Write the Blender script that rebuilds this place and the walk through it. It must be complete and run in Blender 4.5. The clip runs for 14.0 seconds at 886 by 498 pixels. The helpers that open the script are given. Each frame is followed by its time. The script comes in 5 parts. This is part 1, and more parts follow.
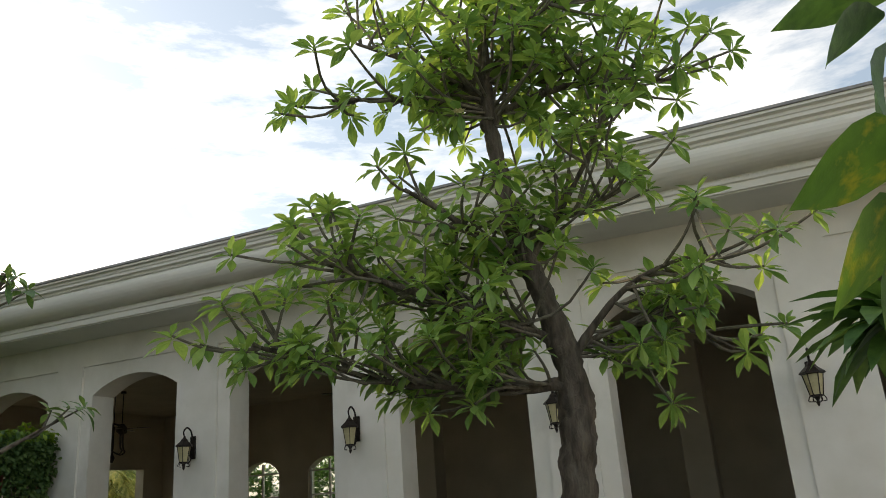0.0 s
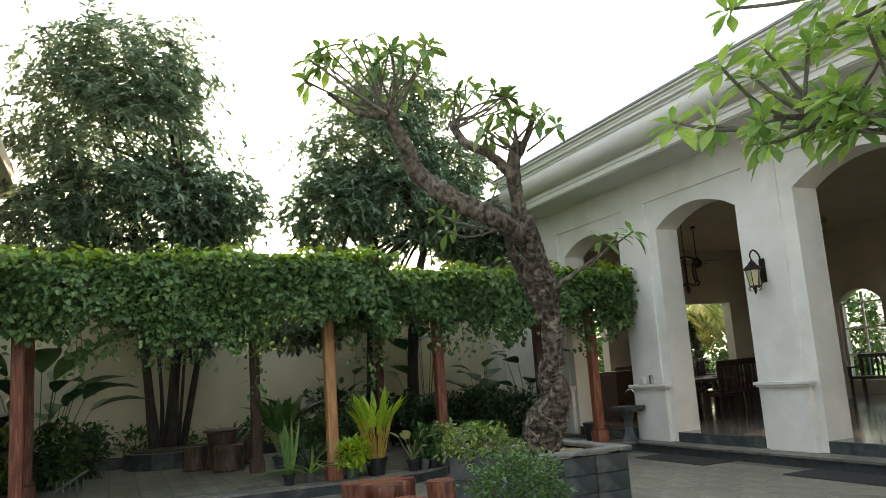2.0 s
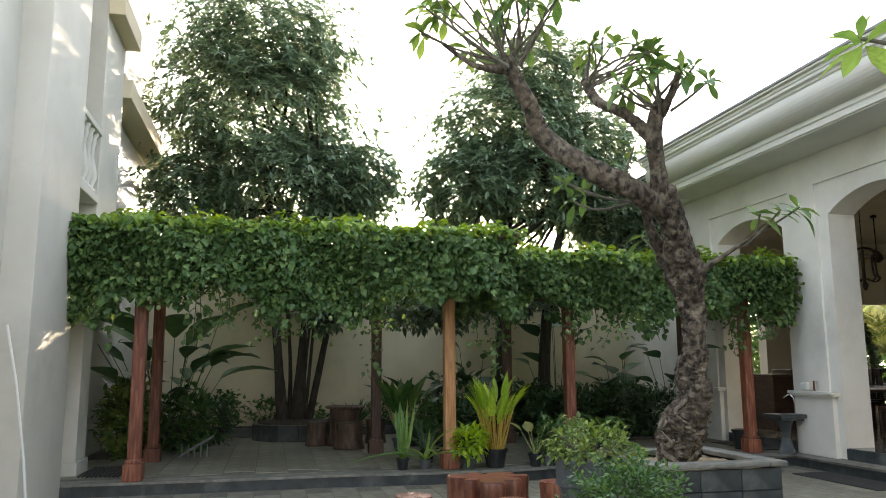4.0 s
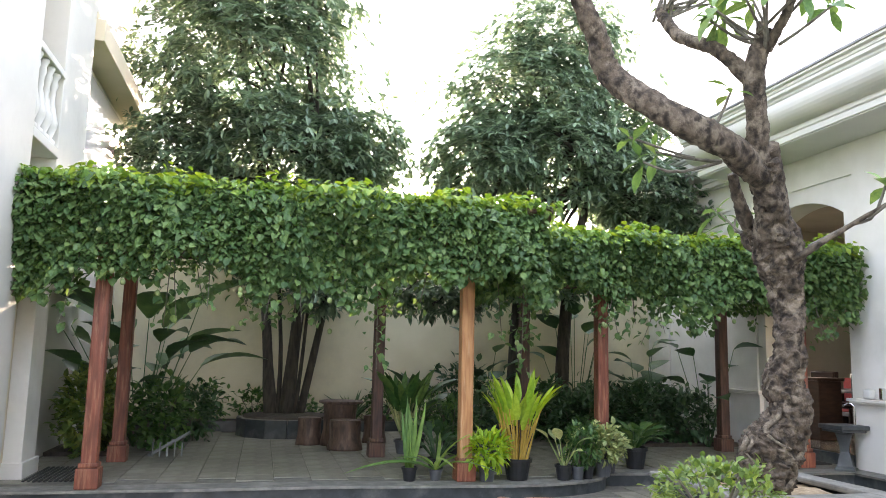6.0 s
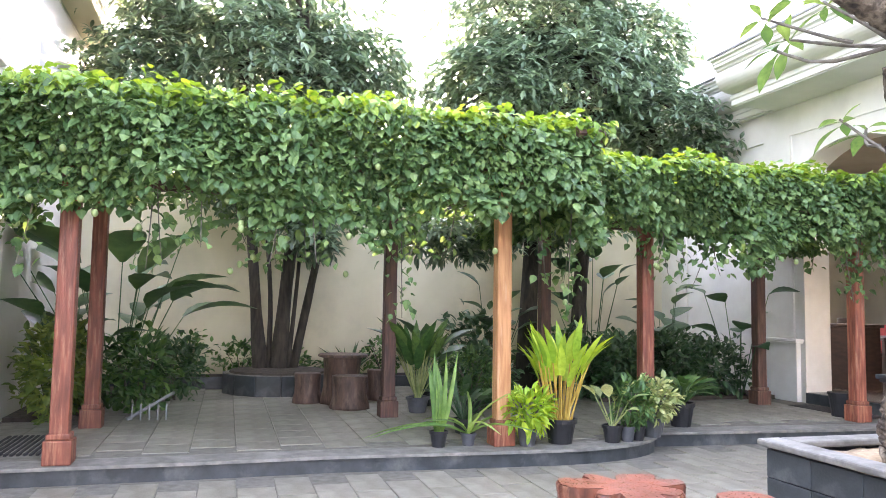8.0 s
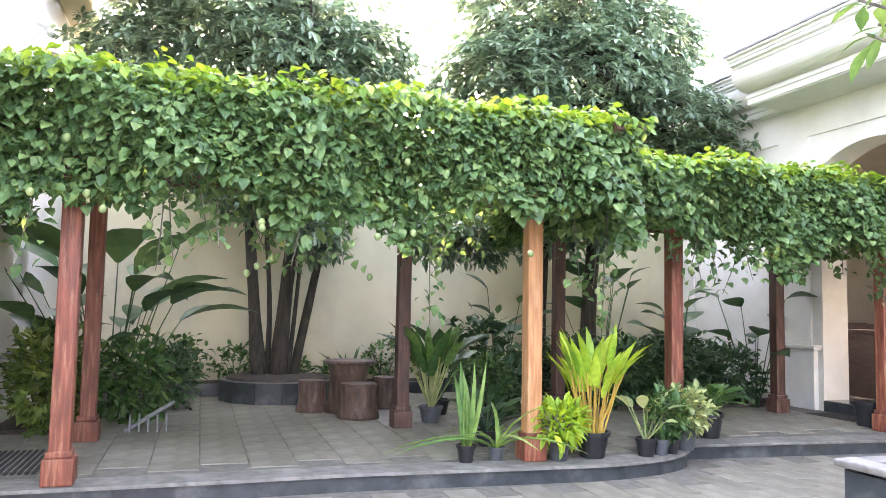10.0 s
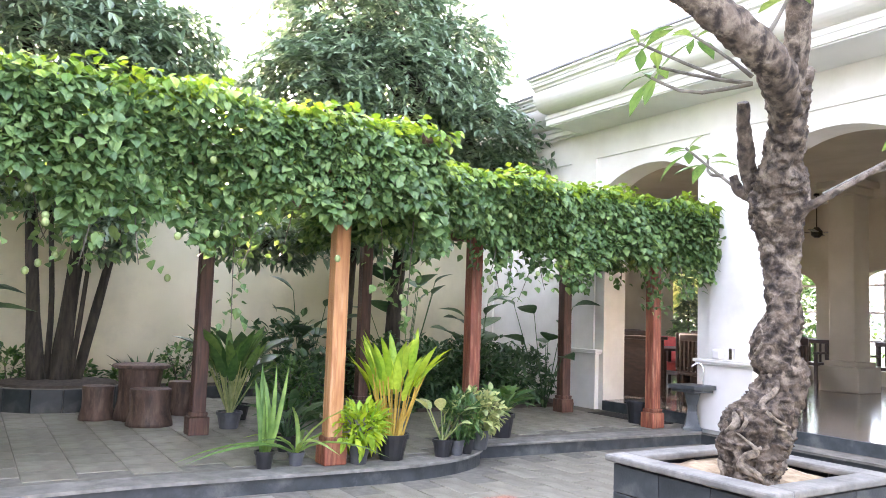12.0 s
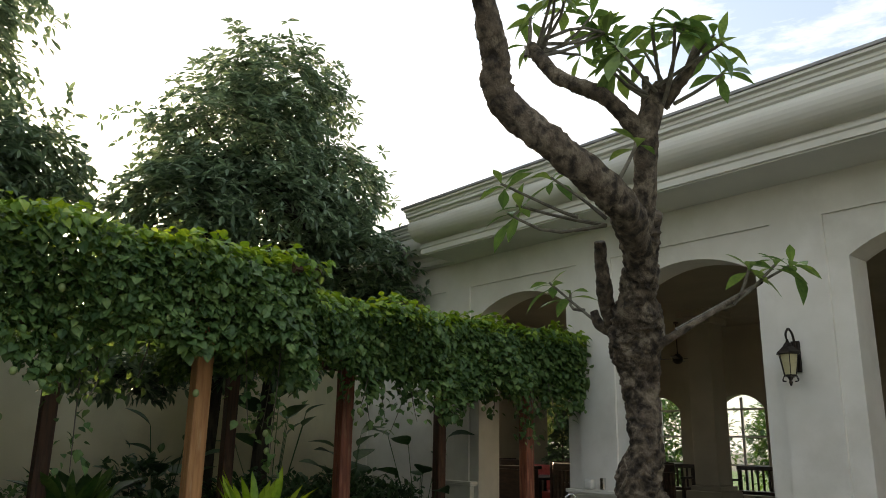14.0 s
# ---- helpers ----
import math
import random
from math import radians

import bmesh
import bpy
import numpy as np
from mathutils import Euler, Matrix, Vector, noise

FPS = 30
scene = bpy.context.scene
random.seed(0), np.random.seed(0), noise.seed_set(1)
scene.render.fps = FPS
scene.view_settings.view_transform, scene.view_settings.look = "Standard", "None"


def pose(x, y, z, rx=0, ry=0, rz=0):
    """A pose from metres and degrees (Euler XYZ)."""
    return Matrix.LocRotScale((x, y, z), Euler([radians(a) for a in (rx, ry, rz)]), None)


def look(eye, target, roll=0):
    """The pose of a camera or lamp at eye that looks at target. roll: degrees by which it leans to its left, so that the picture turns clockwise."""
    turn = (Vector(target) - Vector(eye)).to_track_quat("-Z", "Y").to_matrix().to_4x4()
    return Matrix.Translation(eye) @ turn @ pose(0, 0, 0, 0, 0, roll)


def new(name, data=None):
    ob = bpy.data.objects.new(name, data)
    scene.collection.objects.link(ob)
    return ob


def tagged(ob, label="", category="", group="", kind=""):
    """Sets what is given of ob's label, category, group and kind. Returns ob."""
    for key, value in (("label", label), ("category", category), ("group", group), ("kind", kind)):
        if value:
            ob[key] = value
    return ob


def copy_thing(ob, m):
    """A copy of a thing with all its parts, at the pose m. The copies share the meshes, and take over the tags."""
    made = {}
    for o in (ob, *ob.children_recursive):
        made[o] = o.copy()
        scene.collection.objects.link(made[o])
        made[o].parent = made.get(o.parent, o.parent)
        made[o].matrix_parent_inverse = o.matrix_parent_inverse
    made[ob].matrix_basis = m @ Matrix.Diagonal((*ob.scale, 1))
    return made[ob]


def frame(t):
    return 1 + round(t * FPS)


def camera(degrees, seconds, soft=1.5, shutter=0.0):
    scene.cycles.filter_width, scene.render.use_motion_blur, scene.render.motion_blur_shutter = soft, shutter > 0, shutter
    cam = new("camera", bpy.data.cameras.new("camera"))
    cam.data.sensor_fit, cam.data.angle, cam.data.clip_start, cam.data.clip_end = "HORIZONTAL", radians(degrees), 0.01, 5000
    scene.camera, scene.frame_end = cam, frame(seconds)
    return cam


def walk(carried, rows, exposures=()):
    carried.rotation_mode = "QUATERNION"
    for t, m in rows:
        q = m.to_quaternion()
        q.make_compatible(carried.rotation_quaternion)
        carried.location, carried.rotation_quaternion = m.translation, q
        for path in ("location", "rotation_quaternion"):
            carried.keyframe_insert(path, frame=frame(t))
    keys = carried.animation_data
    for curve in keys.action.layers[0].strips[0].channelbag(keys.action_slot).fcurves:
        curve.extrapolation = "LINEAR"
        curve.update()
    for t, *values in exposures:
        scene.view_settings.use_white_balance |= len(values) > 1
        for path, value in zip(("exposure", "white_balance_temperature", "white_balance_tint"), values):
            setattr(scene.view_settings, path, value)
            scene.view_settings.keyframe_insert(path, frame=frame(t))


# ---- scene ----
cam = camera(60.2, 14.0, soft=0.9)
PATH = [
    (0, (0.032, 1.387, 1.668), (-0.723, 3.135, 2.279), -4.2),
    (0.3, (0.039, 1.5, 1.661), (-1.004, 3.11, 2.226), -3.9),
    (0.5, (-0.003, 1.597, 1.654), (-1.215, 3.098, 2.18), -4.5),
    (1, (-0.075, 1.856, 1.594), (-1.64, 3.023, 2.027), -5.2),
    (1.5, (-0.171, 2.077, 1.524), (-1.899, 3.026, 1.865), -5.2),
    (2, (-0.346, 2.283, 1.483), (-2.152, 3.079, 1.806), -4.0),
    (2.5, (-0.478, 2.438, 1.443), (-2.351, 3.071, 1.746), -3.1),
    (2.6, (-0.487, 2.48, 1.451), (-2.371, 3.082, 1.752), -3.2),
    (3, (-0.573, 2.664, 1.446), (-2.489, 3.162, 1.733), -2.3),
    (3.1, (-0.629, 2.715, 1.434), (-2.549, 3.194, 1.725), -2.5),
    (3.2, (-0.657, 2.736, 1.426), (-2.581, 3.201, 1.714), -2.1),
    (5.3, (-2.078, 2.875, 1.53), (-4.004, 3.304, 1.855), 0.9),
    (5.4, (-2.155, 2.878, 1.534), (-4.083, 3.309, 1.85), 0.8),
    (5.5, (-2.201, 2.853, 1.534), (-4.128, 3.292, 1.841), 1.0),
    (6, (-2.558, 2.859, 1.515), (-4.488, 3.304, 1.792), 1.3),
    (6.5, (-2.913, 2.729, 1.528), (-4.839, 3.207, 1.774), 1.2),
    (7, (-3.279, 2.628, 1.514), (-5.205, 3.124, 1.726), 1.0),
    (7.5, (-3.654, 2.554, 1.495), (-5.576, 3.08, 1.666), 1.1),
    (8, (-3.991, 2.527, 1.471), (-5.911, 3.065, 1.621), 0.9),
    (8.2, (-4.162, 2.517, 1.487), (-6.085, 3.049, 1.637), 0.9),
    (10.5, (-4.571, 2.162, 1.506), (-6.451, 2.827, 1.656), 1.2),
    (11, (-4.526, 2.169, 1.512), (-6.359, 2.962, 1.621), 1.4),
    (11.5, (-4.507, 2.173, 1.516), (-6.284, 3.083, 1.624), 1.8),
    (12, (-4.507, 2.196, 1.527), (-6.202, 3.243, 1.7), 2.0),
    (12.5, (-4.487, 2.229, 1.562), (-6.081, 3.398, 1.867), 2.0),
    (13, (-4.481, 2.247, 1.591), (-5.99, 3.477, 2.047), 1.8),
    (13.5, (-4.496, 2.281, 1.622), (-5.95, 3.531, 2.189), 0.9),
    (14, (-4.504, 2.289, 1.604), (-5.976, 3.549, 2.102), 1.0),
]
EXPOSURES = [(0.0, 1.35, 7600, 10), (1.0, 1.6, 7500, 10), (1.5, 2.05, 7300, 10), (2.0, 2.4, 7150, 10), (3.0, 2.6, 7050, 12), (5.5, 2.6, 6900, 14), (6.0, 3.55, 6750, 20), (6.5, 3.75, 6600, 23), (8.0, 4.45, 6500, 29), (10.5, 4.6, 6500, 29), (11.5, 4.55, 6500, 29), (12.0, 4.5, 6500, 29), (12.5, 3.95, 6450, 25), (13.0, 2.95, 6750, 15), (13.4, 1.7, 7300, 11), (14.0, 1.65, 7600, 11)]
walk(cam, [(t, look(eye, target, roll)) for t, eye, target, roll in PATH], EXPOSURES)

# world, sun and exposure -------------------------------------------------
SUN_AZ, SUN_EL = 169.7, 14.0
world = bpy.data.worlds.new("world")
scene.world = world
world.use_nodes = True
wn, wl = world.node_tree.nodes, world.node_tree.links
wn.clear()
w_out = wn.new("ShaderNodeOutputWorld")
w_sky = wn.new("ShaderNodeTexSky")
w_sky.sky_type = "NISHITA"
w_sky.sun_disc = False
w_sky.sun_elevation = radians(SUN_EL)
w_sky.sun_rotation = radians(90.0 - SUN_AZ)
w_sky.air_density, w_sky.dust_density, w_sky.ozone_density = 1.0, 2.0, 1.2
w_bg = wn.new("ShaderNodeBackground")
w_bg.inputs["Strength"].default_value = 0.05
wl.new(w_sky.outputs[0], w_bg.inputs["Color"])
# thin high cloud over the clear sky
w_co = wn.new("ShaderNodeTexCoord")
w_map = wn.new("ShaderNodeMapping")
w_map.inputs["Scale"].default_value = (1.2, 1.2, 4.5)
w_n = wn.new("ShaderNodeTexNoise")
w_n.inputs["Scale"].default_value = 3.2
w_n.inputs["Detail"].default_value = 9.0
w_n.inputs["Roughness"].default_value = 0.62
w_rmp = wn.new("ShaderNodeValToRGB")
w_rmp.color_ramp.elements[0].position, w_rmp.color_ramp.elements[0].color = 0.43, (0.24, 0.31, 0.42, 1)
w_rmp.color_ramp.elements[1].position, w_rmp.color_ramp.elements[1].color = 0.66, (0.90, 0.90, 0.91, 1)
w_cl = wn.new("ShaderNodeBackground")
w_add = wn.new("ShaderNodeAddShader")
wl.new(w_co.outputs["Generated"], w_map.inputs["Vector"])
wl.new(w_map.outputs[0], w_n.inputs["Vector"])
wl.new(w_n.outputs["Fac"], w_rmp.inputs["Fac"])
# the thin cloud is brightest round the sun and falls off away from it
w_dot = wn.new("ShaderNodeVectorMath")
w_dot.operation = "DOT_PRODUCT"
w_dot.inputs[1].default_value = (math.cos(radians(SUN_AZ)) * math.cos(radians(SUN_EL)), math.sin(radians(SUN_AZ)) * math.cos(radians(SUN_EL)), math.sin(radians(SUN_EL)))
wl.new(w_co.outputs["Generated"], w_dot.inputs[0])
w_gain = None
for power, gain in ((1.0, 0.16), (9.0, 0.55), (160.0, 5.0)):
    w_pos = wn.new("ShaderNodeMath")
    w_pos.operation = "MAXIMUM"
    w_pos.inputs[1].default_value = 0.0
    wl.new(w_dot.outputs["Value"], w_pos.inputs[0])
    w_pow = wn.new("ShaderNodeMath")
    w_pow.operation = "POWER"
    w_pow.inputs[1].default_value = power
    wl.new(w_pos.outputs[0], w_pow.inputs[0])
    w_mul = wn.new("ShaderNodeMath")
    w_mul.operation = "MULTIPLY_ADD"
    w_mul.inputs[1].default_value, w_mul.inputs[2].default_value = gain, 0.44
    wl.new(w_pow.outputs[0], w_mul.inputs[0])
    if w_gain is not None:
        wl.new(w_gain.outputs[0], w_mul.inputs[2])
    w_gain = w_mul
wl.new(w_gain.outputs[0], w_cl.inputs["Strength"])
wl.new(w_rmp.outputs["Color"], w_cl.inputs["Color"])
wl.new(w_bg.outputs[0], w_add.inputs[0])
wl.new(w_cl.outputs[0], w_add.inputs[1])
wl.new(w_add.outputs[0], w_out.inputs["Surface"])

sun_data = bpy.data.lights.new("sun", "SUN")
sun_data.energy, sun_data.angle, sun_data.color = 2.6, radians(0.6), (1.0, 0.84, 0.62)
sun = new("sun", sun_data)
_sd = Vector((math.cos(radians(SUN_AZ)) * math.cos(radians(SUN_EL)), math.sin(radians(SUN_AZ)) * math.cos(radians(SUN_EL)), math.sin(radians(SUN_EL))))
sun.matrix_world = look(_sd * 60, (0, 0, 0))


# materials ---------------------------------------------------------------
def material(name, c1, c2, scale=6.0, rough=0.7, bump=0.15, metal=0.0, fine=60.0, stretch=(1, 1, 1), c3=None, stain=1.2, spec=0.5, each=0.0, leaf=0.0, detail=6.0, ramp=(0.35, 0.68)):
    """A surface with large stains (c3), a main variation (c1 to c2) and a fine grain. each: how far single objects or islands differ. leaf: share of light let through."""
    m = bpy.data.materials.new(name)
    m.use_nodes = True
    n, l = m.node_tree.nodes, m.node_tree.links
    b = n["Principled BSDF"]
    co = n.new("ShaderNodeTexCoord")
    mp = n.new("ShaderNodeMapping")
    mp.inputs["Scale"].default_value = stretch
    l.new(co.outputs["Object"], mp.inputs["Vector"])
    n1 = n.new("ShaderNodeTexNoise")
    n1.inputs["Scale"].default_value, n1.inputs["Detail"].default_value = scale, detail
    l.new(mp.outputs[0], n1.inputs["Vector"])
    r1 = n.new("ShaderNodeValToRGB")
    r1.color_ramp.elements[0].position, r1.color_ramp.elements[0].color = ramp[0], (*c1, 1)
    r1.color_ramp.elements[1].position, r1.color_ramp.elements[1].color = ramp[1], (*c2, 1)
    l.new(n1.outputs["Fac"], r1.inputs["Fac"])
    col = r1.outputs["Color"]
    if c3 is not None:
        n3 = n.new("ShaderNodeTexNoise")
        n3.inputs["Scale"].default_value, n3.inputs["Detail"].default_value, n3.inputs["Roughness"].default_value = stain, 8.0, 0.65
        l.new(mp.outputs[0], n3.inputs["Vector"])
        r3 = n.new("ShaderNodeValToRGB")
        r3.color_ramp.elements[0].position, r3.color_ramp.elements[0].color = 0.52, (0, 0, 0, 1)
        r3.color_ramp.elements[1].position, r3.color_ramp.elements[1].color = 0.72, (1, 1, 1, 1)
        l.new(n3.outputs["Fac"], r3.inputs["Fac"])
        mx = n.new("ShaderNodeMix")
        mx.data_type = "RGBA"
        l.new(r3.outputs["Color"], mx.inputs["Factor"])
        l.new(col, mx.inputs["A"])
        mx.inputs["B"].default_value = (*c3, 1)
        col = mx.outputs["Result"]
    if each > 0:
        info, geo = n.new("ShaderNodeObjectInfo"), n.new("ShaderNodeNewGeometry")
        ad = n.new("ShaderNodeMath")
        ad.operation = "ADD"
        l.new(info.outputs["Random"], ad.inputs[0])
        l.new(geo.outputs["Random Per Island"], ad.inputs[1])
        fr = n.new("ShaderNodeMath")
        fr.operation = "FRACT"
        l.new(ad.outputs[0], fr.inputs[0])
        rng = n.new("ShaderNodeMapRange")
        rng.inputs["To Min"].default_value, rng.inputs["To Max"].default_value = 1.0 - each, 1.0 + each
        l.new(fr.outputs[0], rng.inputs["Value"])
        hs = n.new("ShaderNodeHueSaturation")
        l.new(rng.outputs[0], hs.inputs["Value"])
        l.new(col, hs.inputs["Color"])
        if leaf > 0:
            rh = n.new("ShaderNodeMapRange")
            rh.inputs["To Min"].default_value, rh.inputs["To Max"].default_value = 0.515, 0.47
            l.new(fr.outputs[0], rh.inputs["Value"])
            l.new(rh.outputs[0], hs.inputs["Hue"])
        col = hs.outputs["Color"]
    l.new(col, b.inputs["Base Color"])
    n2 = n.new("ShaderNodeTexNoise")
    n2.inputs["Scale"].default_value, n2.inputs["Detail"].default_value = fine, 4.0
    l.new(mp.outputs[0], n2.inputs["Vector"])
    if bump > 0:
        sm = n.new("ShaderNodeMath")
        sm.operation = "MULTIPLY_ADD"
        sm.inputs[1].default_value = 0.35
        l.new(n2.outputs["Fac"], sm.inputs[0])
        l.new(n1.outputs["Fac"], sm.inputs[2])
        bp = n.new("ShaderNodeBump")
        bp.inputs["Strength"].default_value, bp.inputs["Distance"].default_value = bump, 0.03
        l.new(sm.outputs[0], bp.inputs["Height"])
        l.new(bp.outputs[0], b.inputs["Normal"])
    rr = n.new("ShaderNodeMapRange")
    rr.inputs["To Min"].default_value, rr.inputs["To Max"].default_value = max(0.02, rough - 0.12), min(1.0, rough + 0.12)
    l.new(n2.outputs["Fac"], rr.inputs["Value"])
    l.new(rr.outputs[0], b.inputs["Roughness"])
    b.inputs["Metallic"].default_value = metal
    b.inputs["Specular IOR Level"].default_value = spec
    if leaf > 0:
        tr = n.new("ShaderNodeBsdfTranslucent")
        hs2 = n.new("ShaderNodeHueSaturation")
        hs2.inputs["Hue"].default_value, hs2.inputs["Saturation"].default_value, hs2.inputs["Value"].default_value = 0.47, 1.15, 1.7
        l.new(col, hs2.inputs["Color"])
        l.new(hs2.outputs["Color"], tr.inputs["Color"])
        ms = n.new("ShaderNodeMixShader")
        ms.inputs["Fac"].default_value = leaf
        l.new(b.outputs[0], ms.inputs[1])
        l.new(tr.outputs[0], ms.inputs[2])
        l.new(ms.outputs[0], n["Material Output"].inputs["Surface"])
    return m


M_FACADE = material("white_render", (0.70, 0.68, 0.61), (0.78, 0.76, 0.70), 2.2, 0.75, 0.06, c3=(0.62, 0.60, 0.53), stain=0.7)
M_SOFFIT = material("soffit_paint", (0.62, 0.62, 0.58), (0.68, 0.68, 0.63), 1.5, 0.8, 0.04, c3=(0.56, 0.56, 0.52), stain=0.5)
M_CORNICE = material("cornice_paint", (0.70, 0.69, 0.63), (0.76, 0.75, 0.69), 1.8, 0.7, 0.05, c3=(0.60, 0.58, 0.50), stain=0.9, stretch=(0.4, 1, 1))
M_COPING = material("grey_metal_edge", (0.22, 0.22, 0.22), (0.32, 0.32, 0.31), 5, 0.6, 0.1)
M_CREAM = material("cream_render", (0.60, 0.55, 0.38), (0.67, 0.62, 0.45), 1.6, 0.85, 0.1, c3=(0.50, 0.47, 0.34), stain=0.6)
M_WHITE = material("white_wall_paint", (0.66, 0.65, 0.60), (0.73, 0.72, 0.68), 1.6, 0.55, 0.05, c3=(0.60, 0.59, 0.54), stain=0.8)
M_HOUSE = material("house_wall_paint", (0.53, 0.515, 0.45), (0.61, 0.59, 0.52), 1.6, 0.6, 0.05, c3=(0.47, 0.45, 0.39), stain=0.8)
M_TAN = material("tan_wall_paint", (0.60, 0.52, 0.36), (0.66, 0.58, 0.42), 1.4, 0.8, 0.05)
M_SLATE = material("grey_slate", (0.165, 0.155, 0.118), (0.235, 0.222, 0.172), 5, 0.5, 0.2, c3=(0.29, 0.277, 0.22), stain=1.7, each=0.13, stretch=(1, 1.6, 1))
M_JOINT = material("mortar", (0.12, 0.115, 0.092), (0.19, 0.18, 0.148), 12, 0.9, 0.3)
M_DARKSTONE = material("dark_stone_tile", (0.026, 0.033, 0.035), (0.056, 0.066, 0.068), 7, 0.5, 0.2, c3=(0.13, 0.14, 0.13), stain=2.6, each=0.2)
M_NOSING = material("stone_edging", (0.125, 0.124, 0.108), (0.215, 0.21, 0.182), 9, 0.6, 0.18, c3=(0.30, 0.29, 0.25), stain=3)
M_POST = material("red_brown_timber", (0.125, 0.036, 0.019), (0.27, 0.08, 0.042), 5, 0.5, 0.3, stretch=(6, 6, 0.6), c3=(0.36, 0.19, 0.105), stain=4.5, each=0.22)
# the post timber again, with the shade under the vines put into the colour
M_POSTSHADE = material("shaded_timber", (0.05, 0.025, 0.018), (0.115, 0.052, 0.034), 5, 0.55, 0.25, stretch=(6, 6, 0.6), c3=(0.18, 0.11, 0.07), stain=3.5, each=0.15)
M_POSTPALE = material("worn_orange_timber", (0.34, 0.15, 0.055), (0.52, 0.27, 0.11), 5, 0.55, 0.25, stretch=(6, 6, 0.5), c3=(0.58, 0.40, 0.22), stain=3.5)
M_BEAM = material("dark_timber", (0.05, 0.025, 0.015), (0.11, 0.05, 0.03), 6, 0.6, 0.3, stretch=(4, 4, 1))
M_BARK = material("rough_grey_bark", (0.075, 0.055, 0.04), (0.22, 0.17, 0.125), 9, 0.9, 0.9, fine=45, c3=(0.34, 0.30, 0.24), stain=5.5, detail=10)
M_OLDBARK = material("gnarled_dark_bark", (0.026, 0.019, 0.013), (0.135, 0.104, 0.073), 18, 0.92, 1.0, fine=70, c3=(0.27, 0.225, 0.165), stain=9, detail=10, ramp=(0.36, 0.6), stretch=(1, 1, 0.8))
M_STEM = material("dark_stem_bark", (0.022, 0.019, 0.014), (0.062, 0.052, 0.038), 10, 0.9, 0.8, fine=40, stretch=(2, 2, 0.5))
M_ROOT = material("tan_root_bark", (0.07, 0.055, 0.04), (0.30, 0.25, 0.18), 22, 0.9, 0.9, fine=80, detail=8)
M_BARK2 = material("brown_bark", (0.05, 0.04, 0.03), (0.13, 0.105, 0.08), 10, 0.9, 0.8, fine=40, stretch=(2, 2, 0.5), c3=(0.18, 0.16, 0.12), stain=4)
M_TWIG = material("grey_twig", (0.09, 0.08, 0.06), (0.19, 0.17, 0.13), 20, 0.8, 0.3)
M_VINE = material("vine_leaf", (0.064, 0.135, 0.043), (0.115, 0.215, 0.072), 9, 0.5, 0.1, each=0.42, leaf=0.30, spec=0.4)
M_VINETOP = material("lime_vine_leaf", (0.12, 0.24, 0.04), (0.20, 0.33, 0.06), 9, 0.5, 0.1, each=0.3, leaf=0.35, spec=0.4)
M_TREELEAF = material("tree_leaf", (0.088, 0.145, 0.088), (0.145, 0.225, 0.128), 9, 0.40, 0.1, each=0.4, leaf=0.30, spec=0.6)
M_FRANGI = material("frangipani_leaf", (0.13, 0.26, 0.07), (0.22, 0.38, 0.11), 8, 0.40, 0.1, each=0.32, leaf=0.40, spec=0.45)
M_FRANGIDARK = material("dark_frangipani_leaf", (0.08, 0.17, 0.05), (0.15, 0.27, 0.075), 8, 0.45, 0.1, each=0.3, leaf=0.25, spec=0.45)
M_LIME = material("lime_leaf", (0.22, 0.40, 0.03), (0.34, 0.52, 0.07), 8, 0.45, 0.08, each=0.22, leaf=0.35)
M_GREEN = material("shrub_leaf", (0.04, 0.11, 0.03), (0.075, 0.18, 0.045), 9, 0.45, 0.1, each=0.35, leaf=0.25)
M_BIGLEAF = material("large_leaf", (0.03, 0.085, 0.035), (0.06, 0.13, 0.05), 6, 0.4, 0.1, each=0.25, leaf=0.22, stretch=(1, 1, 1))
M_PALE = material("pale_leaf", (0.24, 0.33, 0.12), (0.42, 0.47, 0.22), 14, 0.5, 0.1, each=0.25, leaf=0.3)
M_SPRIG = material("sprig_leaf", (0.09, 0.17, 0.04), (0.17, 0.26, 0.06), 12, 0.5, 0.1, each=0.4, leaf=0.3)
M_BROAD = material("broad_yellowing_leaf", (0.05, 0.13, 0.03), (0.09, 0.20, 0.04), 4, 0.4, 0.1, c3=(0.34, 0.32, 0.05), stain=3.0, leaf=0.3)
M_POT = material("black_plastic", (0.012, 0.013, 0.014), (0.022, 0.023, 0.025), 8, 0.45, 0.05)
M_POTGREY = material("grey_plastic", (0.06, 0.065, 0.07), (0.10, 0.105, 0.11), 8, 0.5, 0.05)
M_SOIL = material("sandy_soil", (0.26, 0.19, 0.11), (0.42, 0.33, 0.21), 14, 0.95, 0.6, c3=(0.15, 0.11, 0.07), stain=4)
M_EARTH = material("dark_soil", (0.03, 0.024, 0.017), (0.07, 0.055, 0.04), 12, 0.95, 0.6)
M_STUMP = material("varnished_red_wood", (0.085, 0.028, 0.016), (0.26, 0.085, 0.045), 5, 0.35, 0.5, stretch=(3, 3, 0.7), c3=(0.32, 0.16, 0.09), stain=4)
M_STUMPTOP = material("varnished_end_grain", (0.16, 0.05, 0.03), (0.31, 0.10, 0.06), 7, 0.3, 0.2, c3=(0.09, 0.03, 0.02), stain=6)
M_STUMPDARK = material("weathered_dark_wood", (0.05, 0.03, 0.022), (0.14, 0.085, 0.06), 5, 0.6, 0.4, stretch=(3, 3, 0.8), c3=(0.20, 0.14, 0.10), stain=4)
